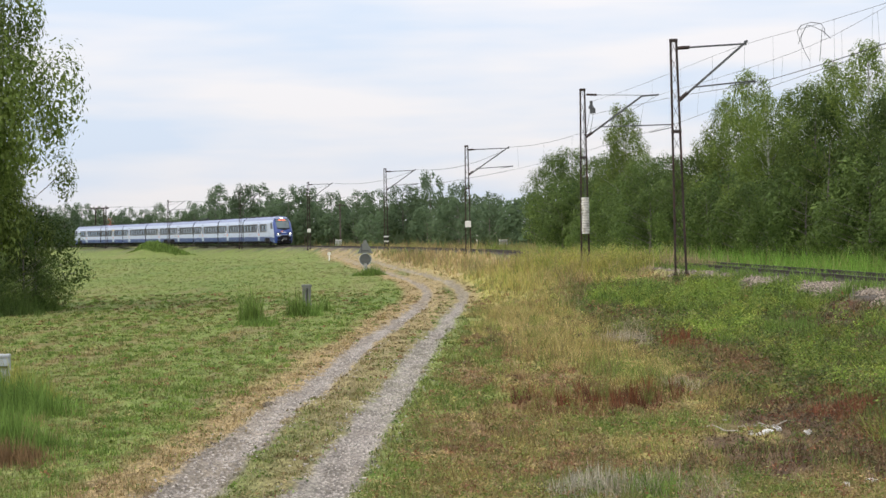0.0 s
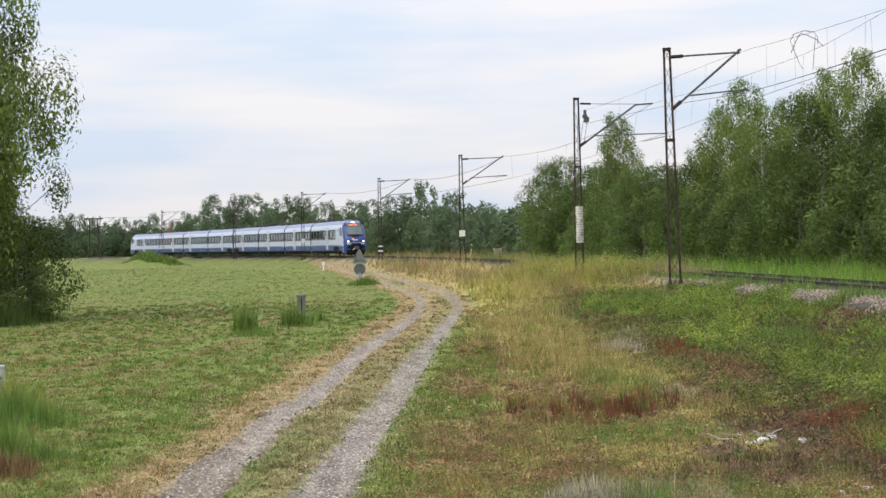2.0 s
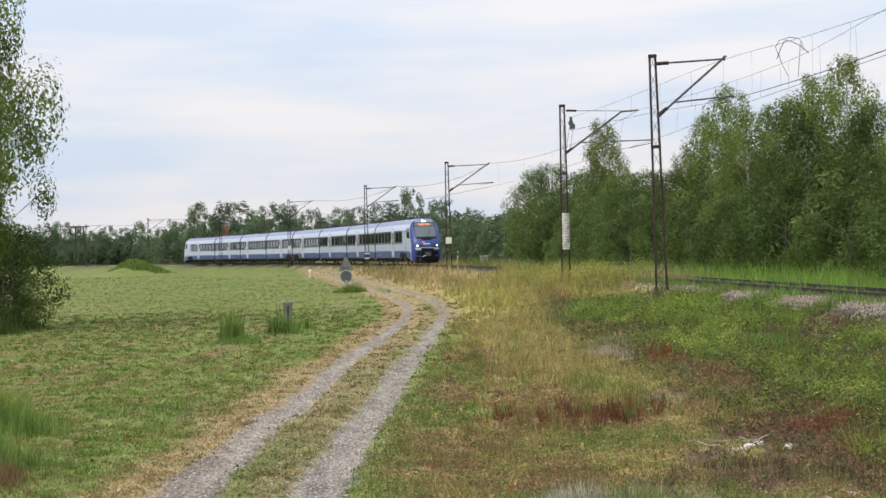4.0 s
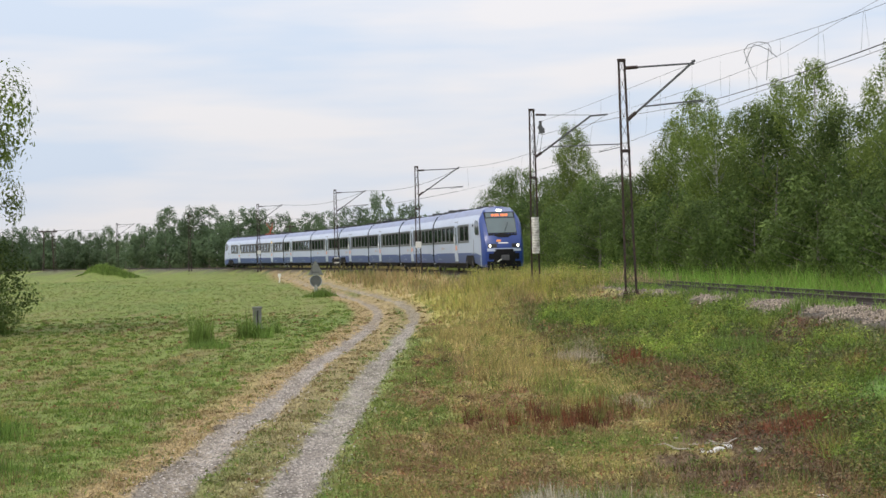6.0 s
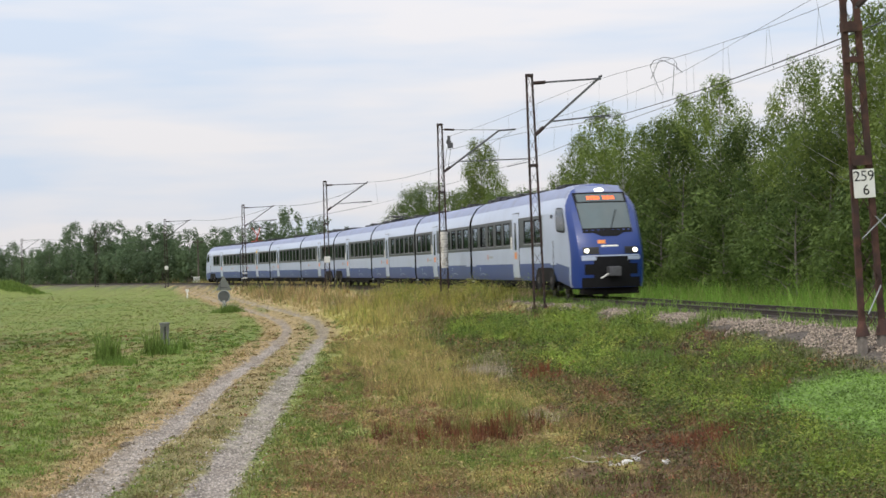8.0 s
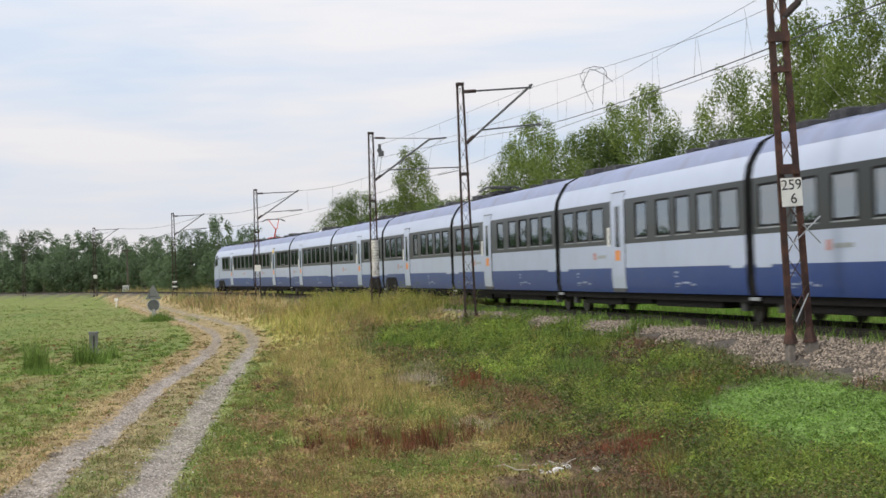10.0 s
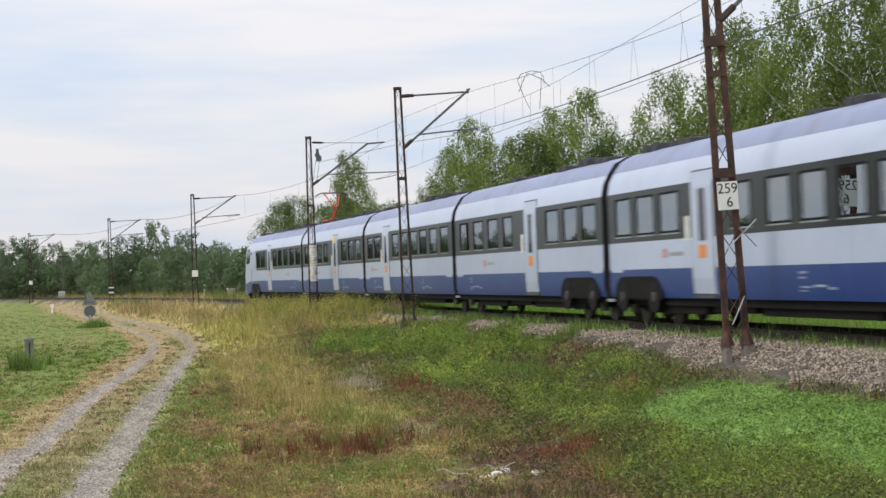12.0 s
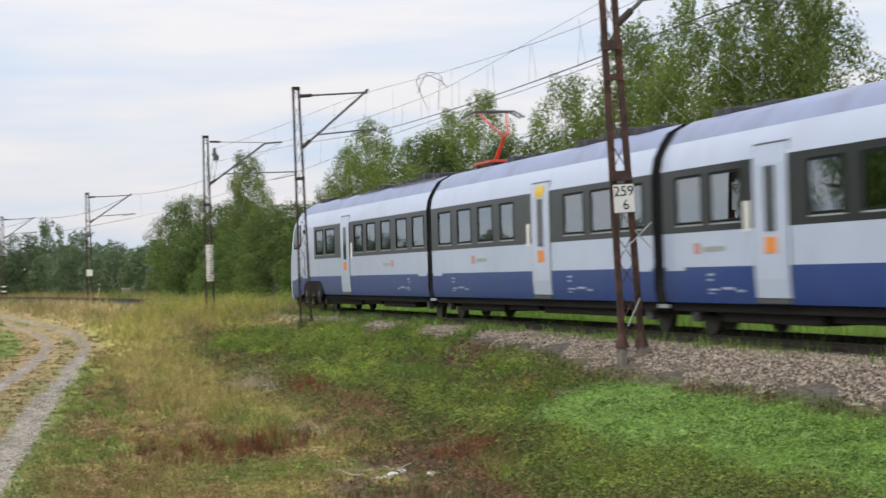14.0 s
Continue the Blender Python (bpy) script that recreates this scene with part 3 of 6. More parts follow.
def herbs(name, x, y, tall, wide, leaves, size, col, label, slim=1.0):
    """Low leafy herbs: small leaves scattered through each plant's dome."""
    n = len(x) * leaves
    k = np.repeat(np.arange(len(x)), leaves)
    g = rng.random((n, 3))
    a, rr = g[:, 0] * 6.283, np.sqrt(g[:, 1]) * wide[k]
    px, py = x[k] + np.cos(a) * rr, y[k] + np.sin(a) * rr
    pz = land(px, py) + tall[k] * (0.15 + 0.85 * g[:, 2]) * (1.05 - 0.55 * (rr / wide[k]) ** 2)
    out = np.stack([np.cos(a) * rr / wide[k], np.sin(a) * rr / wide[k], 0.25 + g[:, 2]], 1)
    nrm = rng.normal(0, 0.4, (n, 3)) + out
    nrm /= np.linalg.norm(nrm, axis=1, keepdims=True)
    u = np.cross(nrm, rng.normal(size=(n, 3)))
    u /= np.linalg.norm(u, axis=1, keepdims=True) + 1e-9
    v = np.cross(nrm, u)
    s = (size[k] * (0.6 + 0.8 * rng.random(n)))[:, None]
    p = np.stack([px, py, pz], 1)
    q = np.stack([p - u * s * 0.6 - v * s * 0.22 * slim, p + u * s * 0.7, p - u * s * 0.1 + v * s * 0.45 * slim], 1)
    ob = mesh_np(name, q.reshape(-1, 3), np.arange(n * 3).reshape(-1, 3), BLADES, cover=np.repeat(col[k], 3, axis=0).clip(0.01, 0.8))
    return tagged(ob, label, "plants", kind="stuff")


def build_herbs():
    n = 17000
    a, r = np.radians(rng.uniform(-16, 31, n)), 16.5 * (95 / 16.5) ** rng.random(n)
    x, y = r * np.sin(a), r * np.cos(a)
    d, off = from_line(x, y), x - lane_x(y)
    ok = (d < -bed_edge(y) - 0.2) & (carpet_at(x, y) < 0.4) & (np.abs(np.abs(off) - 0.85) > 0.32)
    bank = smooth(-9.6, -7.6, d) * (off > 3)
    ok &= rng.random(n) < np.where(off < 1.3, 0.55, 0.75) + 0.3 * bank
    x, y, d, bank, r, off = x[ok], y[ok], d[ok], bank[ok], r[ok], off[ok]
    m = len(x)
    c = mottled(x, y, 0.55)
    rust = rng.random(m) < np.where(off > 1.3, 0.13, 0.03)
    c[rust] = np.array((0.26, 0.125, 0.065)) * (0.7 + 0.6 * rng.random((rust.sum(), 1)))
    big = np.where(rng.random(m) < 0.2, 1.5 + 1.2 * rng.random(m), 1.0)
    herbs("low_herbs", x, y, (0.05 + 0.05 * (off > 1.3) + 0.09 * bank) * (0.5 + rng.random(m)) * big, (0.06 + 0.10 * rng.random(m) + 0.04 * bank) * big, 13, 0.016 + 0.0010 * r, c,
          "low leafy herbs among the grass, green, straw and russet")
    # creepers at the foot of the bank
    n = 48000
    a, r = np.radians(rng.uniform(8, 34, n)), 14 * (38 / 14) ** rng.random(n)
    x, y = r * np.sin(a), r * np.cos(a)
    ok = carpet_at(x, y) > rng.random(n) * 0.9
    x, y = x[ok], y[ok]
    m = len(x)
    c = np.array((0.185, 0.30, 0.06)) * (0.5 + 0.7 * rng.random((m, 1)) + 0.25 * wave(x, y, 2.3, 3.7)[:, None])
    herbs("creeping_plants", x, y, 0.05 + 0.09 * rng.random(m), np.full(m, 0.07), 5, np.full(m, 0.036), c, "carpet of bright green creeping leaves")


def tussocks(name, n, az, far, allow, tall, wide, each, kinds, label, lean=0.55):
    """Rounded tufts of fine blades, each of one kind of plant."""
    a, r = np.radians(rng.uniform(az[0], az[1], n)), 16.5 * (far / 16.5) ** rng.random(n)
    x, y = r * np.sin(a), r * np.cos(a)
    ok = allow(x, y)
    x, y, r = x[ok], y[ok], r[ok]
    m = len(x)
    size = 0.55 + 0.9 * rng.random(m)
    col = np.array(kinds)[rng.integers(len(kinds), size=m)] * (0.8 + 0.4 * rng.random((m, 1)))
    k = np.repeat(np.arange(m), each)
    ox, oy = rng.normal(0, 1, len(k)) * wide * size[k], rng.normal(0, 1, len(k)) * wide * size[k]
    dome = np.exp(-0.35 * (ox ** 2 + oy ** 2) / (wide * size[k]) ** 2)
    blades(name, x[k] + ox, y[k] + oy, tall * size[k] * dome * (0.6 + 0.5 * rng.random(len(k))), 0.006 + 0.00035 * r[k], (col[k] * (0.75 + 0.5 * rng.random((len(k), 1)))).clip(0.01, 0.8),
           label, lean=lean, each=4, spread_by=0.05)


build_grass()
build_herbs()


def on_bank(x, y):
    """The bank's lush places, with bare and russet gaps between them."""
    d, q = from_line(x, y), 0.16 * y
    lush = wave(x + 31, q - 7, 0.7, 1.15, 1.9) + 0.7 * wave(x - 5, q + 3, 2.3, 3.4, 5.1) > -0.12 + 0.35 * smooth(-5.0, -3.5, d)
    open_spot = (np.hypot(x - 5.4, (y - 41.5) * 0.35) < 1.1) | (np.hypot(x - 4.5, (y - 45.0) * 0.3) < 0.7)
    return (d > -9.0) & (d < -bed_edge(y) - 0.7) & (carpet_at(x, y) < 0.3) & (x - lane_x(y) > 3.3) & lush & ~open_spot


def clumps(name, n, az, far, allow, tall, wide, leaves, size, kinds, label):
    """Rounded feathery clumps, each one plant of one colour."""
    a, r = np.radians(rng.uniform(az[0], az[1], n)), 16.5 * (far / 16.5) ** rng.random(n)
    x, y = r * np.sin(a), r * np.cos(a)
    ok = allow(x, y)
    x, y, r = x[ok], y[ok], r[ok]
    m = len(x)
    big = 0.45 + 1.0 * rng.random(m) ** 1.6
    c = np.array(kinds)[rng.integers(len(kinds), size=m)] * (0.75 + 0.5 * rng.random((m, 1)))
    herbs(name, x, y, tall * big, wide * big, leaves, size + 0.0006 * r, c, label)


def on_russet(x, y):
    """The drier upper bank, where docks and sorrel redden."""
    d = from_line(x, y)
    return (d > -9.5) & (d < -bed_edge(y) - 0.4) & (carpet_at(x, y) < 0.3) & (x - lane_x(y) > 2.6) & (wave(x, 0.16 * y, 1.1, 1.9, 3.3) > -0.15)


def spots_of(kind, density, floor=0.35):
    """Places scattered over a kind of patch, clear of the bed, the lane and the creepers."""
    px, py = [], []
    for k, cx, cy, rx, ry in PATCHES:
        if k == kind:
            m = int(density * rx * ry * 4 * (0.35 + 0.65 * min(1.0, 40 / cy)))
            px.append(cx + rx * 1.25 * rng.uniform(-1, 1, m))
            py.append(cy + ry * 1.25 * rng.uniform(-1, 1, m))
    x, y = np.concatenate(px), np.concatenate(py)
    ok = (patch(kind, x, y) > floor + 0.4 * rng.random(len(x))) & (from_line(x, y) < -bed_edge(y) - 0.35) & (carpet_at(x, y) < 0.5) & (x - lane_x(y) > 1.5)
    return x[ok], y[ok]


def stand_of(name, kind, density, tall, wide, each, kinds, label, lean=0.8, fine=0.005):
    """Separate plants crowding a kind of patch; each plant is a spray of fine shoots of one colour."""
    x, y = spots_of(kind, density)
    m = len(x)
    size = 0.45 + 0.75 * rng.random(m) + 0.25 * wave(x, 0.5 * y, 1.7, 2.9)
    tone = np.array(kinds)[rng.integers(len(kinds), size=m)] * (0.75 + 0.45 * rng.random((m, 1)) + 0.16 * wave(x + 7, 0.5 * y, 1.3, 2.2)[:, None])
    k = np.repeat(np.arange(m), 4)
    ox, oy = rng.normal(0, wide, len(k)) * size[k], rng.normal(0, wide, len(k)) * size[k]
    blades(name, x[k] + ox, y[k] + oy, tall * size[k] * (0.6 + 0.5 * rng.random(len(k))), fine + 0.00026 * y[k], (tone[k] * (0.8 + 0.4 * rng.random((len(k), 1)))).clip(0.01, 0.8), label,
           lean=lean, each=each, spread_by=0.045, category="plants")


def puffs_of(name, kind, density, tall, wide, leaves, size, kinds, label, slim=0.35):
    """Soft feathery puffs crowding a kind of patch, each of one colour, some high, some low."""
    x, y = spots_of(kind, density, 0.2)
    m = len(x)
    big = 0.35 + 0.9 * rng.random(m) ** 1.3 + 0.2 * wave(x, 0.5 * y, 1.1, 1.9)
    tone = np.array(kinds)[rng.integers(len(kinds), size=m)] * (0.48 + 0.85 * rng.random((m, 1)) + 0.22 * wave(x + 7, 0.4 * y, 0.9, 1.6)[:, None])
    herbs(name, x, y, tall * big, wide * (0.6 + 0.5 * big), leaves, size + 0.0009 * y, tone.clip(0.01, 0.8), label, slim)


puffs_of("horsetails", "lush", 8, 0.46, 0.24, 110, 0.040, [(0.26, 0.34, 0.055), (0.20, 0.285, 0.048), (0.13, 0.19, 0.036), (0.29, 0.32, 0.065), (0.17, 0.25, 0.042)], "feathery green horsetails crowding the bank")
puffs_of("yellowing_herbs", "straw", 4, 0.24, 0.22, 60, 0.035, [(0.40, 0.34, 0.12), (0.32, 0.32, 0.09), (0.24, 0.28, 0.065), (0.46, 0.35, 0.15)], "soft yellowing grasses and herbs", 0.3)
puffs_of("brown_herbs", "brown", 4, 0.16, 0.18, 50, 0.03, [(0.27, 0.15, 0.08), (0.20, 0.20, 0.06), (0.36, 0.25, 0.13), (0.15, 0.09, 0.05)], "low brown and green herbs", 0.5)
stand_of("horsetail_shoots", "lush", 4, 0.42, 0.08, 9, [(0.22, 0.31, 0.05), (0.165, 0.25, 0.042), (0.25, 0.29, 0.06)], "single horsetail shoots over the stands", 1.2)
stand_of("docks", "russet", 9, 0.36, 0.05, 8, [(0.22, 0.085, 0.04), (0.15, 0.065, 0.04), (0.24, 0.13, 0.06), (0.16, 0.19, 0.05), (0.20, 0.22, 0.06)], "rust-brown seeding docks and sorrel", 0.4, 0.007)
stand_of("dry_grass", "straw", 7, 0.28, 0.14, 8, [(0.52, 0.40, 0.17), (0.40, 0.35, 0.12), (0.28, 0.30, 0.08), (0.55, 0.43, 0.2)], "tall straw-coloured grass gone to seed", 0.9)
stand_of("bleached_grass", "pale", 12, 0.40, 0.08, 8, [(0.46, 0.39, 0.28), (0.36, 0.30, 0.2), (0.2, 0.22, 0.07)], "bleached dead grass tufts", 0.8)
stand_of("litter_grass", "brown", 9, 0.12, 0.14, 8, [(0.30, 0.17, 0.09), (0.42, 0.29, 0.15), (0.2, 0.22, 0.06), (0.14, 0.085, 0.05)], "brown cut stalks and low herbs", 1.5)
stand_of("fresh_tufts", "fresh", 12, 0.20, 0.12, 8, [(0.17, 0.26, 0.05), (0.22, 0.28, 0.065), (0.12, 0.18, 0.04), (0.30, 0.26, 0.1)], "fresh green tufts on rough ground", 0.9)
stand_of("bare_stalks", "bare", 3, 0.12, 0.10, 7, [(0.32, 0.21, 0.11), (0.14, 0.09, 0.055), (0.15, 0.19, 0.05)], "sparse dry stalks on bare soil", 1.4)


def between(x, y):
    """The bank outside the crowded stands."""
    return on_bank(x, y) & (patch("bare", x, y) < 0.4)


clumps("bank_herbs", 20000, (5, 31), 90, between, 0.34, 0.24, 40, 0.026,
       [(0.19, 0.25, 0.048), (0.14, 0.19, 0.04), (0.07, 0.10, 0.028), (0.24, 0.24, 0.065), (0.10, 0.14, 0.034), (0.15, 0.12, 0.05)], "low green and brownish herbs on the bank")
clumps("russet_herbs", 6000, (3, 31), 80, lambda x, y: on_russet(x, y) & (patch("lush", x, y) < 0.4), 0.18, 0.18, 34, 0.024,
       [(0.19, 0.08, 0.045), (0.13, 0.08, 0.045), (0.22, 0.16, 0.08), (0.09, 0.07, 0.04), (0.12, 0.12, 0.05)], "russet and brown herbs drying on the bank")
clumps("straw_clumps", 3000, (-3, 16), 75, lambda x, y: (from_line(x, y) < -8.0) & (x - lane_x(y) > 1.5) & (patch("bare", x, y) < 0.3), 0.13, 0.20, 34, 0.022,
       [(0.40, 0.31, 0.13), (0.30, 0.27, 0.09), (0.20, 0.23, 0.06), (0.25, 0.15, 0.08), (0.16, 0.2, 0.05)], "low straw-coloured and green clumps on rough ground")
tussocks("meadow_tufts", 1900, (-16, 2), 95, lambda x, y: x - lane_x(y) < -1.9, 0.12, 0.12, 18,
         [(0.15, 0.24, 0.045), (0.19, 0.26, 0.055), (0.13, 0.21, 0.04), (0.31, 0.26, 0.11)], "fresh green tufts left by the mower")


# ---- the railway track ----
def sweep(name, s0, s1, step, section, mat, parent, up=0.0):
    """A profile (side, height) drawn along the line."""
    ss = np.arange(s0, s1 + step / 2, step)
    n = len(section)
    v, f = [], []
    for s in ss:
        for a, b in section:
            v.append(on_line(s, a, b + up))
    for i in range(len(ss) - 1):
        for j in range(n):
            k = (j + 1) % n
            f.append((i * n + j, i * n + k, (i + 1) * n + k, (i + 1) * n + j))
    return mesh_np(name, v, f, mat, parent)


track = empty("railway_track", label="single electrified track, rusty rails on timber sleepers and grey ballast", category="railway", kind="structure")
for side in (-0.7535, 0.7535):
    sweep("rail", -140, 640, 2.0, [(side - 0.065, -0.16), (side + 0.065, -0.16), (side + 0.065, -0.145), (side + 0.012, -0.12), (side + 0.012, -0.045),
                                   (side + 0.034, -0.03), (side + 0.034, 0), (side - 0.034, 0), (side - 0.034, -0.03), (side - 0.012, -0.045),
                                   (side - 0.012, -0.12), (side - 0.065, -0.145)], RAIL_RUST, track)


def build_sleepers():
    first = part("sleeper", boxes((-1.25, 1.25, -0.12, 0.12, -0.16, 0.0), bevel=0.012), SLEEPER, track)
    first.matrix_basis = Matrix.Translation(on_line(12, 0, -0.16)) @ pose(0, 0, 0, 0, 0, math.degrees(heading(12)))
    for i in range(1, 200):
        s = 12 + 0.62 * i
        p = on_line(s, rng.normal(0, 0.015), -0.16)
        share("sleeper", first.data, track, Matrix.Translation(p) @ pose(0, 0, 0, 0, 0, math.degrees(heading(s)) + rng.normal(0, 0.4)))


def build_ballast(n=86000):
    """Loose stones on the bed and its shoulders."""
    s = 14 + 75 * rng.random(n) ** 1.6
    side = np.where(rng.random(n) < 0.8, -rng.uniform(1.1, 3.4, n), rng.uniform(-1.2, 2.2, n))
    ragged = bed_edge(s) + 0.05 + 0.22 * np.sin(s * 0.9) + 0.2 * np.sin(s * 2.3 + 1)
    keep = (side > -ragged) & (np.abs(np.abs(side) - 0.7535) > 0.1)
    s, side = s[keep], side[keep]
    n = len(s)
    h = np.interp(s, ARC, LH)
    x, y = np.interp(s, ARC, LX) + side * np.cos(h), np.interp(s, ARC, LY) + side * np.sin(h)
    z = land(x, y) + 0.02 * rng.random(n)
    peak = np.array([(1, 0, 0), (0, 1, 0), (-1, 0, 0), (0, -1, 0), (0, 0, 1)], float)
    fo = np.array([(0, 1, 4), (1, 2, 4), (2, 3, 4), (3, 0, 4)])
    size = rng.uniform(0.015, 0.034, (n, 1, 1)) * rng.uniform(0.7, 1.35, (n, 1, 3))
    v = peak[None] * size + rng.normal(0, 0.009, (n, 5, 3))
    a = rng.random(n) * 6.28
    ca, sa = np.cos(a)[:, None], np.sin(a)[:, None]
    v = np.stack([v[..., 0] * ca - v[..., 1] * sa, v[..., 0] * sa + v[..., 1] * ca, v[..., 2]], -1)
    v = v + np.stack([x, y, z], 1)[:, None]
    f = (np.arange(n) * 5)[:, None, None] + fo[None]
    ob = mesh_np("ballast", v.reshape(-1, 3), f.reshape(-1, 3), STONE)
    tagged(ob, "loose grey-brown crushed ballast stones beside the rails", "ballast", kind="stuff")


# ---- masts and wires ----
MASTS = [(34.72, "N"), (68.9, "A"), (92.6, "B"), (142.9, "C"), (195.0, "D"), (245.4, "E"), (295.2, "F"), (349.8, "G"), (400.1, "H")]
MAST_SIDE = {"A": -2.52, "B": -2.5, "C": -2.48, "D": -2.12}  # metres to the right of the line
MAST_TOPS = {"A": 8.77, "B": 8.80, "C": 8.42, "D": 8.6}
REACH = {"N": 2.75, "A": 2.90, "C": 3.48}  # from the mast to the bracket's tip


def lattice(parent, base, top, w0, w1, steel):
    """Two channel legs with a zigzag of flats between them."""
    for sgn, nm in ((-1, "leg"), (1, "leg")):
        bm = bmesh.new()
        a, b = Vector((sgn * w0 / 2, 0, base)), Vector((sgn * w1 / 2, 0, top))
        bar(bm, a, b, *((0.065, 0.13) if steel is RUST else (0.05, 0.08)))
        part(nm, bm, steel, parent)
    n = 15
    for i in range(n):
        u0, u1 = i / n, (i + 1) / n
        za, zb = base + (top - base) * u0, base + (top - base) * u1
        wa, wb = (w0 + (w1 - w0) * u0) / 2, (w0 + (w1 - w0) * u1) / 2
        sgn = 1 if i % 2 else -1
        bm = bmesh.new()
        bar(bm, (sgn * wa, 0.06, za), (-sgn * wb, 0.06, zb), 0.026, 0.012)
        bar(bm, (-sgn * wa, -0.06, za), (sgn * wb, -0.06, zb), 0.026, 0.012)
        part("brace", bm, steel, parent)
    for z, w in ((top - 0.03, w1), (base + (top - base) * 0.62, w0 + (w1 - w0) * 0.62)):
        part("tie_plate", boxes((-w / 2 - 0.04, w / 2 + 0.04, -0.09, 0.09, z - 0.07, z + 0.05)), steel, parent)


def mast(s, kind):
    """A lattice mast with its cantilever reaching over the track. Its own x points to the track."""
    h = heading(s)
    side, top, reach = MAST_SIDE.get(kind, -2.6), MAST_TOPS.get(kind, 8.72), REACH.get(kind, 3.4)
    p = on_line(s, side)
    lean = {"N": 2.3, "A": 0.9}.get(kind, 0.0)
    steel = RUST if kind == "N" else RUST_DARK
    root = empty("catenary_mast", Matrix.Translation(p) @ pose(0, 0, 0, 0, -lean, math.degrees(h)), label="rusty lattice steel catenary mast with a bracket over the track",
                 category="catenary mast", group="masts along the line")
    ground_z = float(land(np.array([p.x]), np.array([p.y]))[0]) - RAIL
    foot = ground_z + (0.34 if kind == "N" else 0.0)
    lattice(root, foot - 0.1, top, 0.42, 0.22, steel)
    for sgn in (-1, 1):
        bm = bmesh.new()
        bmesh.ops.create_cone(bm, cap_ends=True, segments=8, radius1=0.16, radius2=0.07, depth=0.30, matrix=Matrix.Translation((sgn * 0.21, 0, foot + 0.10)))
        part("footing", bm, steel, root)
    if kind == "N":
        part("foundation", boxes((-0.30, -0.16, -0.12, 0.12, ground_z - 0.35, foot - 0.02), (0.12, 0.34, -0.12, 0.12, ground_z - 0.35, foot - 0.02), bevel=0.03), material("stained_concrete", (0.20, 0.175, 0.15), 0.9, var=0.3, scale=9, bump=0.3), root, "weathered concrete foundation")
        for z in (3.30, 5.96):
            part("tie_plate", boxes((-0.20, 0.20, -0.10, 0.10, z - 0.10, z + 0.10)), steel, root)
    if kind != "B":
        part("top_tube", rod(bmesh.new(), (0.1, 0, top - 0.34), (reach - 0.10, 0, top - 0.24), 0.036), STEEL, root)
        part("strut", rod(bmesh.new(), (0.1, 0, top - 2.40), (reach, 0, top - 0.12), 0.045), STEEL, root)
        part("insulator", rod(bmesh.new(), (0.16, 0, top - 0.34), (0.62, 0, top - 0.32), 0.07, 8), RUST_DARK, root)
        part("insulator", rod(bmesh.new(), (0.14, 0, top - 2.36), (0.48, 0, top - 2.07), 0.075, 8), RUST_DARK, root)
        part("clevis", boxes((reach - 0.14, reach - 0.04, -0.03, 0.03, top - 0.30, top - 0.12), bevel=0.02), STEEL, root)
        part("registration_arm", rod(bmesh.new(), (0.72, 0, top - 1.86), (reach + 0.25, 0, top - 1.68), 0.03), STEEL, root)
        part("steady_arm", rod(bmesh.new(), (reach - 0.75, 0, top - 1.84), (reach + 0.30, 0, top - 1.72), 0.018), STEEL, root)
    else:
        part("strut", rod(bmesh.new(), (0.1, 0, top - 2.55), (3.15, 0, top - 0.38), 0.05), STEEL, root)
        part("strut_end", rod(bmesh.new(), (3.1, 0, top - 0.40), (4.02, 0, top - 0.34), 0.045), STEEL, root)
        part("top_rod", rod(bmesh.new(), (0.1, 0, top - 0.30), (3.15, 0, top - 0.36), 0.016), STEEL, root)
        part("insulator", rod(bmesh.new(), (0.22, 0, top - 0.29), (0.75, 0, top - 0.31), 0.055, 8), RUST_DARK, root)
        part("insulator", rod(bmesh.new(), (0.14, 0, top - 2.50), (0.48, 0, top - 2.26), 0.075, 8), RUST_DARK, root)
        part("registration_arm", rod(bmesh.new(), (0.95, 0, top - 1.97), (4.75, 0, top - 1.90), 0.03), STEEL, root)
        part("steady_arm", rod(bmesh.new(), (3.5, 0, top - 2.30), (4.7, 0, top - 2.05), 0.02), STEEL, root)
        part("tension_lever", boxes((0.38, 0.52, -0.07, 0.07, top - 1.28, top - 0.62), (0.46, 0.66, -0.05, 0.05, top - 1.26, top - 0.98), bevel=0.02), STEEL, root, "dark tensioning lever")
        part("tension_wheel", rod(bmesh.new(), (0.44, -0.05, top - 0.95), (0.44, 0.05, top - 0.95), 0.13, 12), STEEL, root)
        for k in (0.36, 0.56):
            part("stay_rope", rod(bmesh.new(), (k, 0, top - 1.2), (k - 0.2, -0.1, top - 2.3), 0.012), WIRE, root)
        lime = material("weathered_whitewash", (0.62, 0.60, 0.56), 0.85, var=0.2, scale=6, dirt=(0.3, 0.28, 0.25), dirt_scale=4, dirt_at=0.56)
        for i in range(14):
            bm = rod(bmesh.new(), (0.0, -0.27, 1.30 + i * 0.135), (0.0, -0.27, 1.30 + i * 0.135 + 0.118), 0.19 + 0.008 * (i % 3), 12)
            part("counterweight", bm, lime, root, "pale concrete tension weight")
        part("weight_rod", rod(bmesh.new(), (0.0, -0.27, 1.0), (0.0, -0.27, top - 1.1), 0.015), WIRE, root)
    if kind in "CE":
        part("plate", boxes((-0.24, 0.24, -0.12, -0.1, 1.9, 2.4), bevel=0.008), PLATE, root, "small white enamel plate")
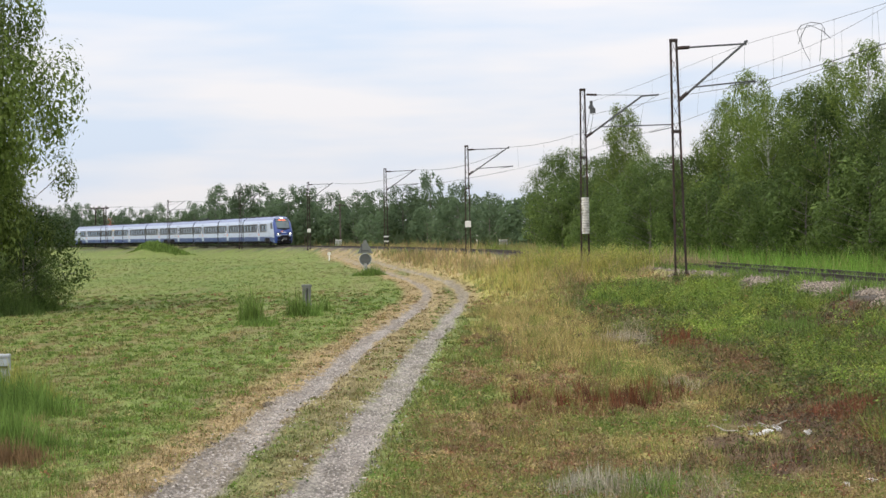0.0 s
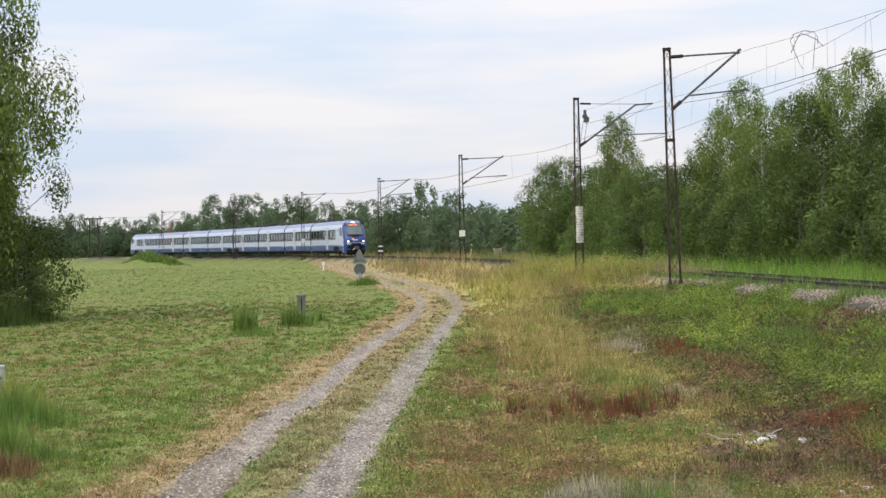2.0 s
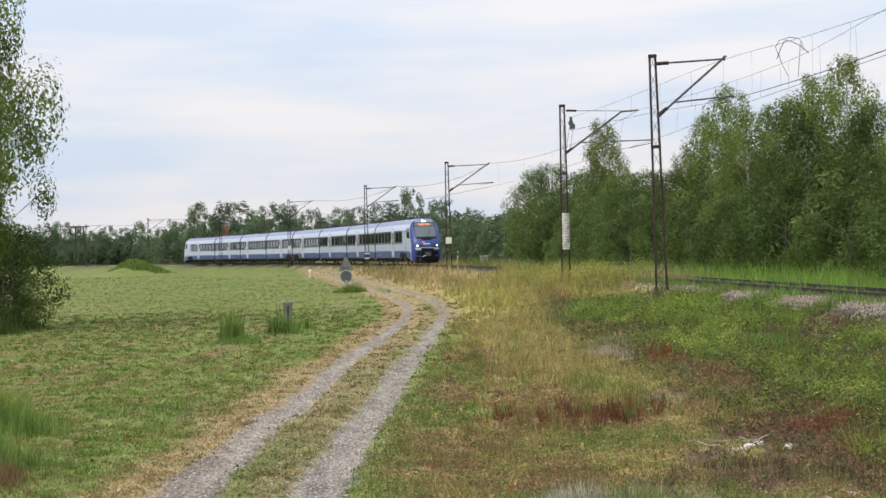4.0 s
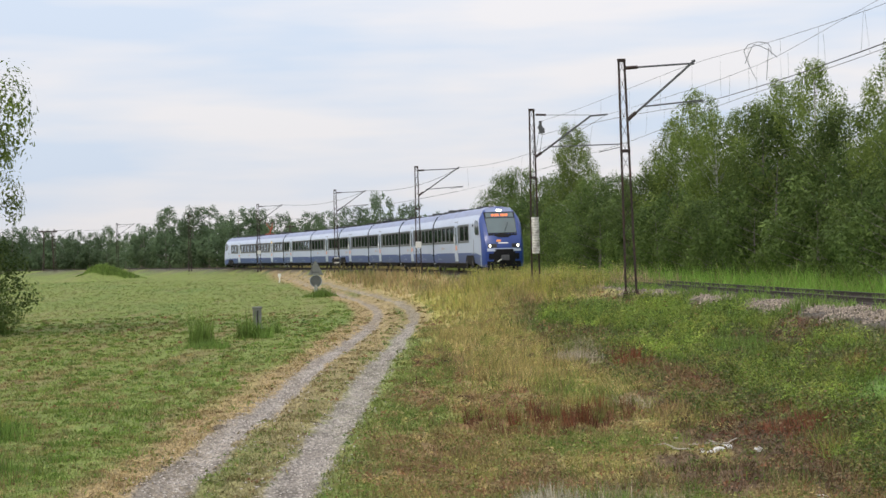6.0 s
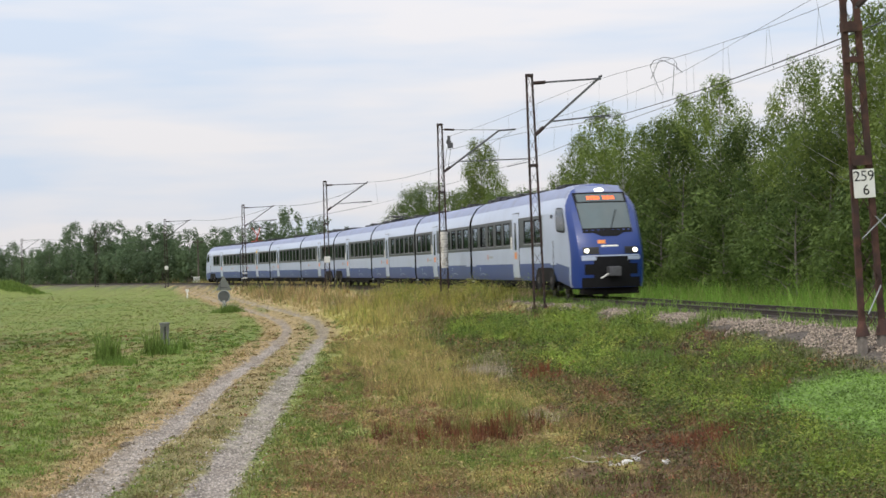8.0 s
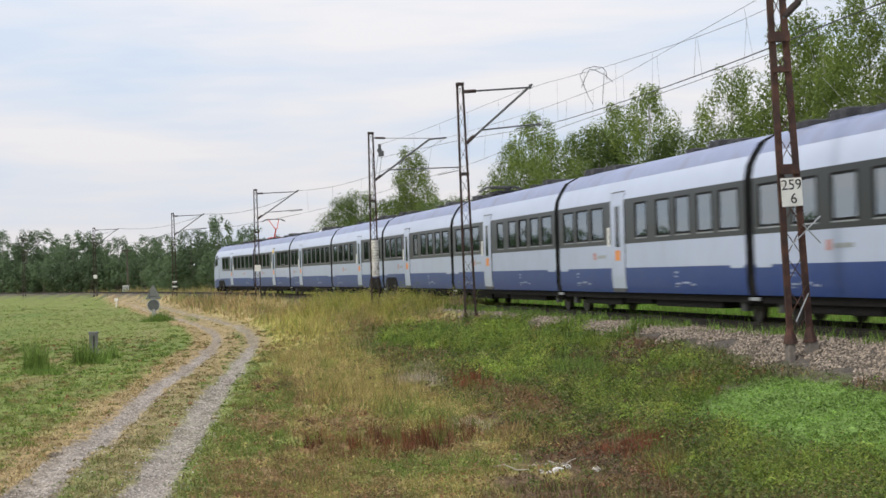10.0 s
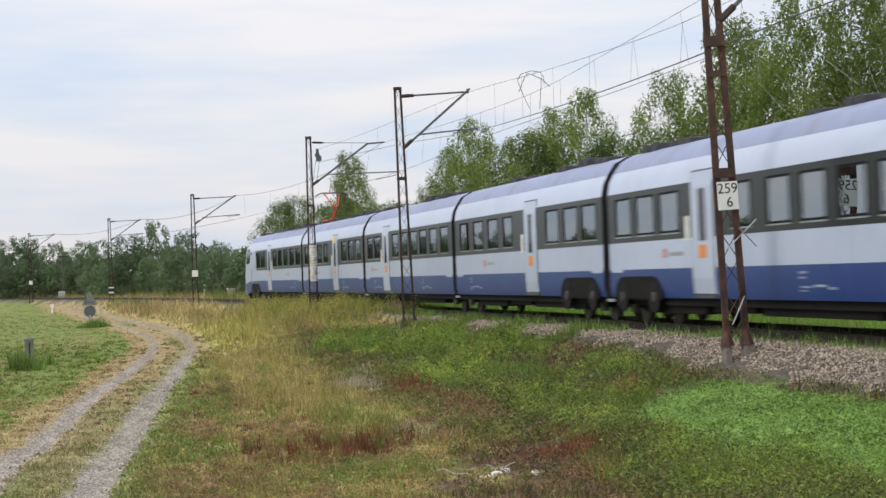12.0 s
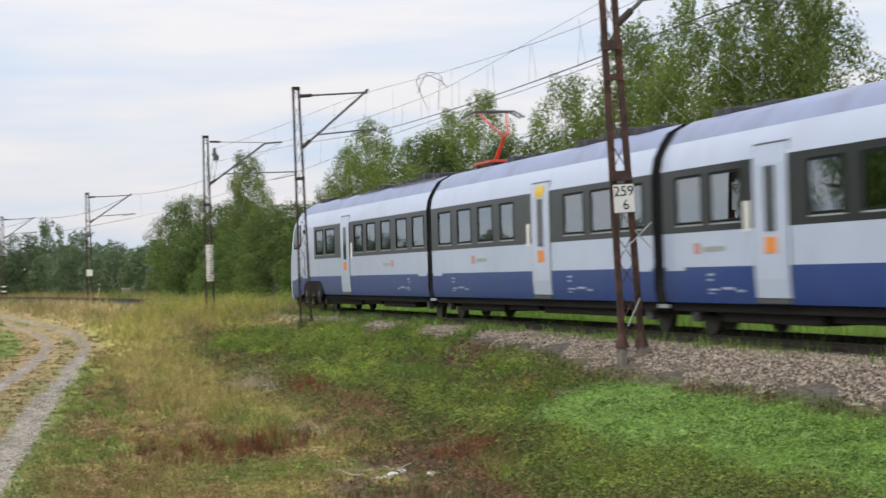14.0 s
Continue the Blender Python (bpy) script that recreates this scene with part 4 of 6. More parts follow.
    if kind == "D":
        for i in range(4):
            part("warning_band", boxes((-0.25, 0.25, -0.09, 0.09, 0.35 + 0.26 * i, 0.48 + 0.26 * i)), PLATE if i % 2 else INK, root)
    return root


def text_mesh(body, size):
    cu = bpy.data.curves.new("writing", "FONT")
    cu.body, cu.size, cu.align_x, cu.align_y, cu.extrude = body, size, "CENTER", "CENTER", 0.004
    tmp = new("writing", cu)
    me = bpy.data.meshes.new_from_object(tmp.evaluated_get(bpy.context.evaluated_depsgraph_get()))
    bpy.data.objects.remove(tmp)
    return me


def build_masts():
    made = {}
    for s, kind in MASTS:
        made[kind] = mast(s, kind)
    n = made["N"]
    board = part("kilometre_board", boxes((-0.22, 0.22, -0.12, -0.105, 2.55, 3.12), bevel=0.01), PLATE, n, "white kilometre board with black figures")
    for body, z, x in (("259", 2.975, 0.0), ("6", 2.70, 0.03)):
        me = text_mesh(body, 0.29)
        me.materials.append(INK)
        ob = new("figures", me)
        ob.parent = board
        ob.matrix_basis = pose(x, -0.121, z, 90, 0, 0)
    for a, b in (((-0.12, -0.12, 1.75), (0.55, -0.14, 2.32)), ((0.18, -0.12, 2.18), (0.52, -0.14, 1.78)), ((-0.1, -0.11, 0.25), (0.2, -0.11, 0.80))):
        part("pale_stay", bar(bmesh.new(), a, b, 0.05, 0.012), GALV, n)
    return made


def wire(name, pts, r, parent):
    """One thin tube through the points."""
    v, f = [], []
    for i, p in enumerate(pts):
        d = (pts[min(i + 1, len(pts) - 1)] - pts[max(i - 1, 0)]).normalized()
        a = d.cross(Vector((0.3, 0.2, 1))).normalized()
        b = d.cross(a)
        v += [p + a * r, p + b * r, p - a * r, p - b * r]
    for i in range(len(pts) - 1):
        for j in range(4):
            k = (j + 1) % 4
            f.append((4 * i + j, 4 * i + k, 4 * i + 4 + k, 4 * i + 4 + j))
    return mesh_np(name, v, f, WIRE, parent)


def strung(rows, step=3.0):
    """Points along a wire given by (metres along the line, to its right, above the rails), smoothed a little between them."""
    rows = sorted(rows)
    k = [r[0] for r in rows]
    at = np.linspace(k[0], k[-1], max(4, int((k[-1] - k[0]) / step)))
    soft = lambda col: sum(np.interp(np.clip(at + e, k[0], k[-1]), k, [r[col] for r in rows]) for e in (-2.5, 0, 2.5)) / 3
    return [on_line(s, a, z) for s, a, z in zip(at, soft(1), soft(2))], at


def build_wires():
    line = empty("overhead_line", label="overhead contact wires hung by droppers from sagging messenger wires", category="overhead wire")
    # the overlap of two tension lengths: the near one ends at the weights, the far one rises past the near mast
    near_carrier, ka = strung([(-15, 0.1, 8.5), (15, 0.1, 7.75), (34.7, 0.1, 7.95), (43.4, 0.1, 7.72), (46.9, 0.1, 7.74), (50.8, 0.1, 7.86), (57.6, 0.1, 8.06), (68.9, 0.32, 8.63),
                               (72.4, -0.07, 8.56), (79.8, -0.91, 8.30), (86.9, -1.7, 8.10), (92.0, -2.25, 8.10)])
    far_carrier, kb = strung([(-15, -0.1, 8.6), (34.7, -0.05, 8.45), (42.9, 0.0, 8.07), (51.0, 0.18, 7.84), (58.4, 0.4, 7.60), (67.7, 0.66, 7.72), (78, 1.0, 8.0), (86.5, 1.26, 8.26), (92.5, 1.45, 8.44)])
    near_contact, kc = strung([(-15, 0.2, 6.6), (15, 0.1, 6.75), (35.8, 0.0, 6.87), (42.8, 0.0, 6.73), (50.0, 0.0, 6.69), (57.0, 0.11, 6.74), (68.6, 0.3, 6.95), (77.5, -0.66, 7.26), (83.6, -1.34, 7.32), (92.0, -2.25, 7.42)])
    far_contact, kd = strung([(-15, 0.35, 6.5), (35.8, 0.22, 6.72), (50.0, 0.25, 6.62), (58.0, 0.37, 6.68), (66.8, 0.56, 6.74), (76.9, 0.84, 6.63), (84.9, 1.07, 6.58), (95.2, 1.28, 6.62), (121.3, 1.07, 6.42), (134.7, 0.96, 6.36), (142.9, 0.9, 6.36)])
    for nm, pts, r in (("messenger_wire", near_carrier, 0.008), ("messenger_wire", far_carrier, 0.008), ("contact_wire", near_contact, 0.010), ("contact_wire", far_contact, 0.010)):
        wire(nm, pts, r, line)
    wire("contact_wire", [q + Vector((0.10, 0, 0.02)) for q, s in zip(near_contact, kc) if s < 70], 0.011, line)
    for top, k, low, j in ((near_carrier, ka, near_contact, kc), (far_carrier, kb, far_contact, kd)):
        for s in np.arange(24.0, 88.0, 4.1):
            pick = lambda pts, key: Vector([float(np.interp(s, key, [q[i] for q in pts])) for i in range(3)])
            wire("dropper", [pick(top, k), pick(low, j)], 0.0045, line)
    spots = [(92.5, 1.45, 8.44)] + [(s, MAST_SIDE.get(k, -2.6) + REACH.get(k, 3.4), MAST_TOPS.get(k, 8.72) - 0.16) for s, k in MASTS if k not in "NAB"]
    for (a, sa, za), (b, sb, zb) in zip(spots[:-1], spots[1:]):
        n, L = (14, b - a) if b < 160 else (7, b - a)
        carrier = [on_line(a + L * i / n, sa + (sb - sa) * i / n, za + (zb - za) * i / n - 0.62 * 4 * (i / n) * (1 - i / n)) for i in range(n + 1)]
        wire("messenger_wire", carrier, 0.013 if b < 160 else 0.02, line)
        if a > 100:
            wire("contact_wire", [on_line(a + L * i / 4, 0.9 - 0.25 * (i % 4), 6.36) for i in range(5)], 0.018, line)
        else:
            for i in range(1, n, 3):
                s = a + L * i / n
                wire("dropper", [carrier[i], on_line(s, 1.1, 6.5)], 0.006, line)
    # the jumper that bridges the two lengths: a loose loop with its tail
    for k in (0.0, 0.22):
        ring = [(58.6, 6.87), (59.7, 7.02), (60.6, 7.35), (61.0, 7.8), (60.9, 8.12), (60.3, 8.27), (59.5, 8.28), (58.7, 8.14), (58.0, 7.90), (57.5, 7.62)]
        wire("jumper_loop", [on_line(a + k, 0.1 + 0.12 * math.sin(1.3 * i) + 0.15 * k, z - 0.3 * k) for i, (a, z) in enumerate(ring[3:] if k else ring[1:])], 0.012, line)
    wire("jumper_loop", [on_line(58.3 + 0.35 * u, 0.15, 7.95 - 1.05 * u) for u in np.linspace(0, 1, 5)], 0.010, line)


build_masts()
build_wires()


# ---- the train ----
SIDE = [(1.38, 0.68), (1.43, 0.95), (1.43, 1.40), (1.43, 1.75), (1.43, 2.10), (1.43, 2.75), (1.428, 3.40), (1.37, 3.72), (1.24, 3.97), (1.03, 4.28), (0.66, 4.47), (0.0, 4.53)]
CAB, MID_LEN = 2.55, 18.53  # CAB: the nose ahead of the straight body
END_LEN = 20.85 + CAB
CAR_LEN = [END_LEN] + [MID_LEN] * 6 + [END_LEN]
BOW = 0.32
STRIPS = (("skirt", 0, 2), ("body", 2, 4), ("window_band", 4, 6), ("upper_body", 6, 8), ("roof", 8, 11))
STRIP_MAT = {"skirt": CAR_BLUE, "body": CAR_WHITE, "window_band": BAND, "upper_body": CAR_WHITE, "roof": CAR_ROOF}


def side_y(z):
    return float(np.interp(z, [p[1] for p in SIDE], [p[0] for p in SIDE]))


def nose_ring(e):
    """The body's section e metres behind the tip: corners rounded in, raked back above the lamps."""
    fade = max(0.0, 1 - e / 3.4)
    pinch = max(0.0, 1 - e / 0.9)
    out = []
    for y, z in SIDE:
        w = y * (1 - 0.14 * pinch ** 2.0)
        low = z + ((0.42 + (z - 0.68) * (4.53 - 0.42) / 3.85) - z) * min(1.0, fade * 1.3)
        drop = 0.07 * fade ** 2.4 * max(0.0, (z - 2.6) / 1.75)
        rake = (0.55 * max(0.0, z - 2.0) + 0.12 * max(0.0, z - 2.0) ** 2) * fade
        tuck = 0.14 * max(0.0, 1.3 - z) * fade
        bow = BOW * (w / 1.15) ** 2 * max(0.0, 1 - e / 1.0)
        out.append((rake + tuck + bow, w, low - drop))
    return out


def loft(rings, lo, hi, sides=(1, -1)):
    """Faces over a run of rings between two points of the section."""
    bm = bmesh.new()
    for sgn in sides:
        grid = [[bm.verts.new((x, sgn * y, z)) for x, y, z in ring[lo:hi + 1]] for ring in rings]
        for a, b in zip(grid[:-1], grid[1:]):
            for i in range(len(a) - 1):
                q = (a[i], a[i + 1], b[i + 1], b[i])
                bm.faces.new(q if sgn > 0 else q[::-1])
    bmesh.ops.remove_doubles(bm, verts=bm.verts, dist=0.0005)
    bmesh.ops.recalc_face_normals(bm, faces=bm.faces)
    return bm


def panel(x0, x1, z0, z1, sgn, proud=0.012, rows=3, round_by=0.0):
    """A thin plate that follows the car's side; its edges are returned to the body."""
    bm = bmesh.new()
    zs = [z0 + (z1 - z0) * i / rows for i in range(rows + 1)]
    out = [[bm.verts.new((x, sgn * (side_y(z) + proud), z)) for z in zs] for x in (x0, x1)]
    inn = [[bm.verts.new((x, sgn * (side_y(z) - 0.03), z)) for z in zs] for x in (x0, x1)]
    for i in range(rows):
        bm.faces.new((out[0][i], out[1][i], out[1][i + 1], out[0][i + 1]))
        for k in (0, 1):
            bm.faces.new((out[k][i], out[k][i + 1], inn[k][i + 1], inn[k][i]))
    bm.faces.new((out[0][0], out[1][0], inn[1][0], inn[0][0]))
    bm.faces.new((out[0][-1], out[1][-1], inn[1][-1], inn[0][-1]))
    bmesh.ops.recalc_face_normals(bm, faces=bm.faces)
    return bm


WIN_LO, WIN_HI = 2.28, 3.24


def holed_band(x0, x1, holes, sgn):
    """The dark band with an opening for each window."""
    bm = bmesh.new()
    zs = [2.10, WIN_LO, WIN_HI, 3.40]
    xs = sorted({x0, x1, *(v for h in holes for v in h)})
    grid = [[bm.verts.new((x, sgn * side_y(z), z)) for z in zs] for x in xs]
    for i in range(len(xs) - 1):
        mid = (xs[i] + xs[i + 1]) / 2
        for j in range(3):
            if j == 1 and any(lo < mid < hi for lo, hi in holes):
                continue
            q = (grid[i][j], grid[i + 1][j], grid[i + 1][j + 1], grid[i][j + 1])
            bm.faces.new(q if sgn < 0 else q[::-1])
    return bm


def window(car, x0, x1, sgn):
    """A framed pane in its opening."""
    z0, z1, y = WIN_LO, WIN_HI, sgn * 1.43
    lo, hi = sorted((y - sgn * 0.05, y + sgn * 0.006))
    fr = part("window", boxes((x0 - 0.02, x0 + 0.035, lo, hi, z0 - 0.02, z1 + 0.02), (x1 - 0.035, x1 + 0.02, lo, hi, z0 - 0.02, z1 + 0.02),
                              (x0 + 0.035, x1 - 0.035, lo, hi, z0 - 0.02, z0 + 0.035), (x0 + 0.035, x1 - 0.035, lo, hi, z1 - 0.035, z1 + 0.02)), RUBBER, car)
    lo, hi = sorted((y - sgn * 0.028, y - sgn * 0.016))
    pane = part("pane", boxes((x0 + 0.035, x1 - 0.035, lo, hi, z0 + 0.035, z1 - 0.035)), CLEAR, fr, "clear window pane")
    pane.visible_shadow = False
    part("sill_strip", boxes((x0, x1, *sorted((y, y + sgn * 0.012)), z0 - 0.055, z0 - 0.022)), GALV, fr)


def car_door(car, x, sgn, first=False):
    d = part("door", panel(x - 0.70, x + 0.70, 0.80, 3.62, sgn, 0.02, 8), CAR_WHITE, car, "white plug door with a narrow pane")
    part("seal", panel(x - 0.74, x + 0.74, 0.76, 3.66, sgn, 0.010, 8), STEEL, d)
    part("pane", panel(x - 0.21, x + 0.21, 2.02, 3.22, sgn, 0.03, 4), GLASS, d)
    part("button_panel", panel(x - 0.24, x + 0.24, 1.62, 1.92, sgn, 0.032, 1), ORANGE, d, "orange door panel")
    part("step", boxes((x - 0.7, x + 0.7, sgn * 1.30 if sgn > 0 else sgn * 1.43, sgn * 1.43 if sgn > 0 else sgn * 1.30, 0.70, 0.77)), STEEL, d)
    if first:
        part("class_band", panel(x - 0.33, x + 0.33, 3.27, 3.55, sgn, 0.032, 2), YELLOW, d, "yellow band over the door")


def bogie(car, x):
    b = part("bogie", boxes((x - 1.75, x + 1.75, -1.08, -0.92, 0.40, 0.66), (x - 1.75, x + 1.75, 0.92, 1.08, 0.40, 0.66), (x - 0.4, x + 0.4, -1.0, 1.0, 0.40, 0.72), bevel=0.02), UNDER, car)
    for dx in (-1.25, 1.25):
        for sgn in (-1, 1):
            bm = bmesh.new()
            rod(bm, (x + dx, sgn * 0.68, 0.43), (x + dx, sgn * 0.82, 0.43), 0.43, 24)
            rod(bm, (x + dx, sgn * 0.82, 0.43), (x + dx, sgn * 0.84, 0.43), 0.16, 16)
            part("wheel", bm, WHEEL, b)
            part("axle_box", boxes((x + dx - 0.17, x + dx + 0.17, sgn * 1.1 - 0.09, sgn * 1.1 + 0.09, 0.28, 0.6), bevel=0.03), STEEL, b)
    for sgn in (-1, 1):
        for dx in (-0.28, 0.28):
            part("air_spring", rod(bmesh.new(), (x + dx, sgn * 1.1, 0.45), (x + dx, sgn * 1.1, 0.85), 0.12, 10), RUBBER, b)


def roof_gear(car, rows):
    pods = []
    for x0, x1, y0, y1, h in rows:
        n = max(1, round((x1 - x0) / 1.75))
        w = (x1 - x0) / n
        for i in range(n):
            short = 0.25 + 0.18 * ((3 * i + n) % 4)
            pods.append((x0 + w * i, x0 + w * (i + 1) - short, y0 + 0.06 * (i % 2), y1 - 0.06 * (i % 2), h - 0.02 + (0.05, -0.06, 0.0, -0.04)[(i + n) % 4]))
        part("roof_pipe", rod(bmesh.new(), (x0, 0.86, 4.43), (x1, 0.86, 4.43), 0.03, 6), STEEL, car)
    for x0, x1, y0, y1, h in pods:
        u = part("roof_unit", boxes((x0, x1, y0, y1, 4.30, 4.50 + h), bevel=0.12), ROOF_BOX, car)
        n = max(2, int((x1 - x0) / 0.5))
        bm = bmesh.new()
        for i in range(n):
            xx = x0 + (x1 - x0) * (i + 0.5) / n
            box(bm, xx - 0.05, xx + 0.05, y0 - 0.015, y1 + 0.015, 4.45, 4.505 + h)
        part("louvre", bm, STEEL, u)


def wheel_arch(car, x, sgn):
    """A flat dark round-topped face on the skirt for the shaded opening before a bogie, with wheel discs standing on
    it.
    """
    bm = bmesh.new()
    rim = [(x - 1.92, 0.66)] + [(x - 1.2 + 0.72 * math.cos(a), 0.62 + 0.60 * math.sin(a)) for a in np.linspace(math.pi, math.pi / 2, 8)]
    rim += [(x + 1.2 - 0.72 * math.cos(a), 0.62 + 0.60 * math.sin(a)) for a in np.linspace(math.pi / 2, math.pi, 8)] + [(x + 1.92, 0.66)]
    outer = [bm.verts.new((a, sgn * 1.442, z)) for a, z in rim]
    bm.faces.new(outer)
    arch = part("wheel_arch", bm, UNDER, car, "dark flat face for the shaded wheel opening in the skirt")
    for dx in (-1.25, 1.25):
        b2 = rod(bmesh.new(), (x + dx, sgn * 1.40, 0.70), (x + dx, sgn * 1.452, 0.70), 0.40, 24)
        disc = part("wheel_face", b2, RUBBER, arch)
        part("hub", rod(bmesh.new(), (x + dx, sgn * 1.44, 0.70), (x + dx, sgn * 1.475, 0.70), 0.15, 16, 0.12), WHEEL, disc)


def skirt_marks(car, x, sgn):
    """Small technical inscriptions, too small to read: pale bars."""
    for dx, z, w, hh in ((0, 1.22, 0.32, 0.05), (0, 1.12, 0.26, 0.04), (0.05, 0.93, 0.5, 0.04), (0.7, 0.95, 0.55, 0.05), (1.35, 0.90, 0.35, 0.05), (0.0, 0.86, 0.3, 0.03)):
        part("lettering", panel(x + dx, x + dx + w, z, z + hh, sgn, 0.006, 1), FADED, car)


def cab_pane(tip, sgn, e0, e1, v0, v1, proud):
    """A rounded pane that follows the cab's curved side between two sections."""
    bm = bmesh.new()

    def at(u, v):
        ring = nose_ring(e0 + (e1 - e0) * u)
        k = min(2.999, 2 * (v0 + (v1 - v0) * v))
        a, b, w = ring[4 + int(k)], ring[5 + int(k)], k - int(k)
        x, y, z = (p + (q - p) * w for p, q in zip(a, b))
        return bm.verts.new((tip - (e0 + (e1 - e0) * u) - x, sgn * (y + proud), z))

    loops, n = [], 40
    for s in (1.0, 0.7, 0.35):
        loop = []
        for i in range(n):
            c, d = math.cos(2 * math.pi * i / n), math.sin(2 * math.pi * i / n)
            loop.append(at(0.5 + 0.5 * s * math.copysign(abs(c) ** 0.35, c), 0.5 + 0.5 * s * math.copysign(abs(d) ** 0.35, d)))
        loops.append(loop)
    for p, q in zip(loops[:-1], loops[1:]):
        for i in range(n):
            bm.faces.new((p[i], p[(i + 1) % n], q[(i + 1) % n], q[i]))
    bm.faces.new(loops[-1])
    bmesh.ops.recalc_face_normals(bm, faces=bm.faces)
    return bm


def cab(car, lead):
    """The rounded cab at the car's far end: shell, windscreen, lamps, coupler."""
    L = END_LEN
    tip = L / 2
    rings_e = [3.4, 2.8, 2.2, 1.6, 1.15, 0.85, 0.68, 0.5, 0.3, 0.14, 0.0]
    rings = [[(tip - e - x, y, z) for x, y, z in nose_ring(e)] for e in rings_e]
    side = rings[:5]
    for nm, lo, hi in STRIPS:
        for sides in (((1, -1),) if nm == "roof" else ((1,), (-1,))):
            part("cab_" + nm, loft(side, lo, hi, sides), CAR_BLUE if nm == "skirt" else (CAR_ROOF if nm == "roof" else CAR_WHITE), car, smooth=True)
    part("nose_edge", loft(rings[4:6], 0, 10), CAR_WHITE, car, "white edge round the blue cab front", smooth=True)
    bm = loft(rings[5:], 0, 11)
    part("nose", bm, NOSE_BLUE, car, "bright blue rounded cab front", smooth=True)
    front = nose_ring(0.0)
    zs, xs, ws = [p[2] for p in front], [p[0] for p in front], [p[1] for p in front]

    def face(y, z):
        w = np.interp(z, zs, ws)
        b0 = BOW * (w / 1.15) ** 2
        return tip - float(np.interp(z, zs, xs)) + b0 - BOW * (y / 1.15) ** 2

    # the front itself: a bowed sheet between the two sides
    bm = bmesh.new()
    ny = 12
    grid = []
    for (x, y, z) in front:
        grid.append([bm.verts.new((face(y * k / ny * 2 - y, z), y * k / ny * 2 - y, z)) for k in range(ny + 1)])
    for a, b in zip(grid[:-1], grid[1:]):
        for i in range(ny):
            bm.faces.new((a[i], a[i + 1], b[i + 1], b[i]))
    bmesh.ops.remove_doubles(bm, verts=bm.verts, dist=0.0005)
    bmesh.ops.recalc_face_normals(bm, faces=bm.faces)
    fs = part("front_shell", bm, NOSE_BLUE, car, "bright blue cab front", smooth=True)

    def plate(nm, y0, y1, z0, z1, mat, proud, parent, label="", ny=8, nz=6, taper=0.0):
        b2 = bmesh.new()
        g = []
        for j in range(nz + 1):
            z = z0 + (z1 - z0) * j / nz
            k = 1 - taper * (1 - j / nz)
            g.append([b2.verts.new((face(y0 * k + (y1 - y0) * k * i / ny, z) + proud, y0 * k + (y1 - y0) * k * i / ny, z)) for i in range(ny + 1)])
        for a, b in zip(g[:-1], g[1:]):
            for i in range(ny):
                b2.faces.new((a[i], a[i + 1], b[i + 1], b[i]))
        bmesh.ops.recalc_face_normals(b2, faces=b2.faces)
        return part(nm, b2, mat, parent, label, smooth=True)

    plate("windscreen_surround", -1.06, 1.06, 2.52, 4.12, RUBBER, 0.012, fs, "black windscreen surround", taper=0.08)
    plate("surround_tip", -0.62, 0.62, 2.38, 2.53, RUBBER, 0.0125, fs, taper=0.5)
    plate("brow", -0.90, 0.90, 4.13, 4.40, CAR_ROOF, 0.013, fs, "grey panel over the windscreen")
    ws_ = plate("windscreen", -1.00, 1.00, 2.70, 3.70, SCREEN, 0.022, fs, "large curved windscreen", taper=0.03)
    part("wiper", bar(bmesh.new(), (face(0.1, 2.7) + 0.05, 0.1, 2.7), (face(0.45, 3.4) + 0.05, 0.45, 3.4), 0.03, 0.02), RUBBER, ws_)
    disp = plate("destination_display", -0.94, 0.94, 3.76, 4.06, SCREEN, 0.024, fs, "dark display with glowing orange letters")
    if lead:
        for y0, y1 in ((-0.56, -0.46), (-0.43, -0.36), (-0.33, -0.22), (-0.19, -0.08), (0.06, 0.15), (0.18, 0.30), (0.33, 0.40), (0.43, 0.52)):
            plate("display_letters", y0, y1, 3.83, 3.98, AMBER, 0.03, disp, "glowing orange letters", 2, 2)
        plate("top_lamp", -0.16, 0.16, 4.17, 4.28, LAMP, 0.03, fs, "lit top headlamp", 3, 3)
    for sgn in (-1, 1):
        plate("lamp_housing", *sorted((sgn * 0.50, sgn * 1.08)), 1.70, 1.97, INK, 0.014, fs)
        fx = face(sgn * 0.93, 1.83)
        part("headlamp", rod(bmesh.new(), (fx - 0.05, sgn * 0.93, 1.83), (fx + 0.035, sgn * 0.93, 1.83), 0.085, 16), LAMP if lead else GLASS, fs, "lit headlamp" if lead else "unlit lamp")
        plate("white_trim", *sorted((sgn * 0.62, sgn * 1.14)), 1.46, 1.60, CAR_WHITE, 0.02, fs)
        plate("grille", *sorted((sgn * 0.68, sgn * 1.04)), 0.92, 1.32, RUBBER, 0.016, fs)
    plate("white_trim", -1.14, 1.14, 1.61, 1.66, CAR_WHITE, 0.02, fs)
    plate("valance", -1.14, 1.14, 0.43, 0.80, RUBBER, 0.012, fs, "black valance")
    plate("coupler_recess", -0.72, 0.72, 0.44, 1.60, RUBBER, 0.014, fs, "black coupler recess")
    plate("emblem", -0.50, -0.22, 2.10, 2.24, ORANGE, 0.016, fs, "", 3, 1)
    plate("emblem", -0.40, 0.26, 1.98, 2.04, PLATE, 0.016, fs, "", 3, 1)
    xf = face(0, 1.1)
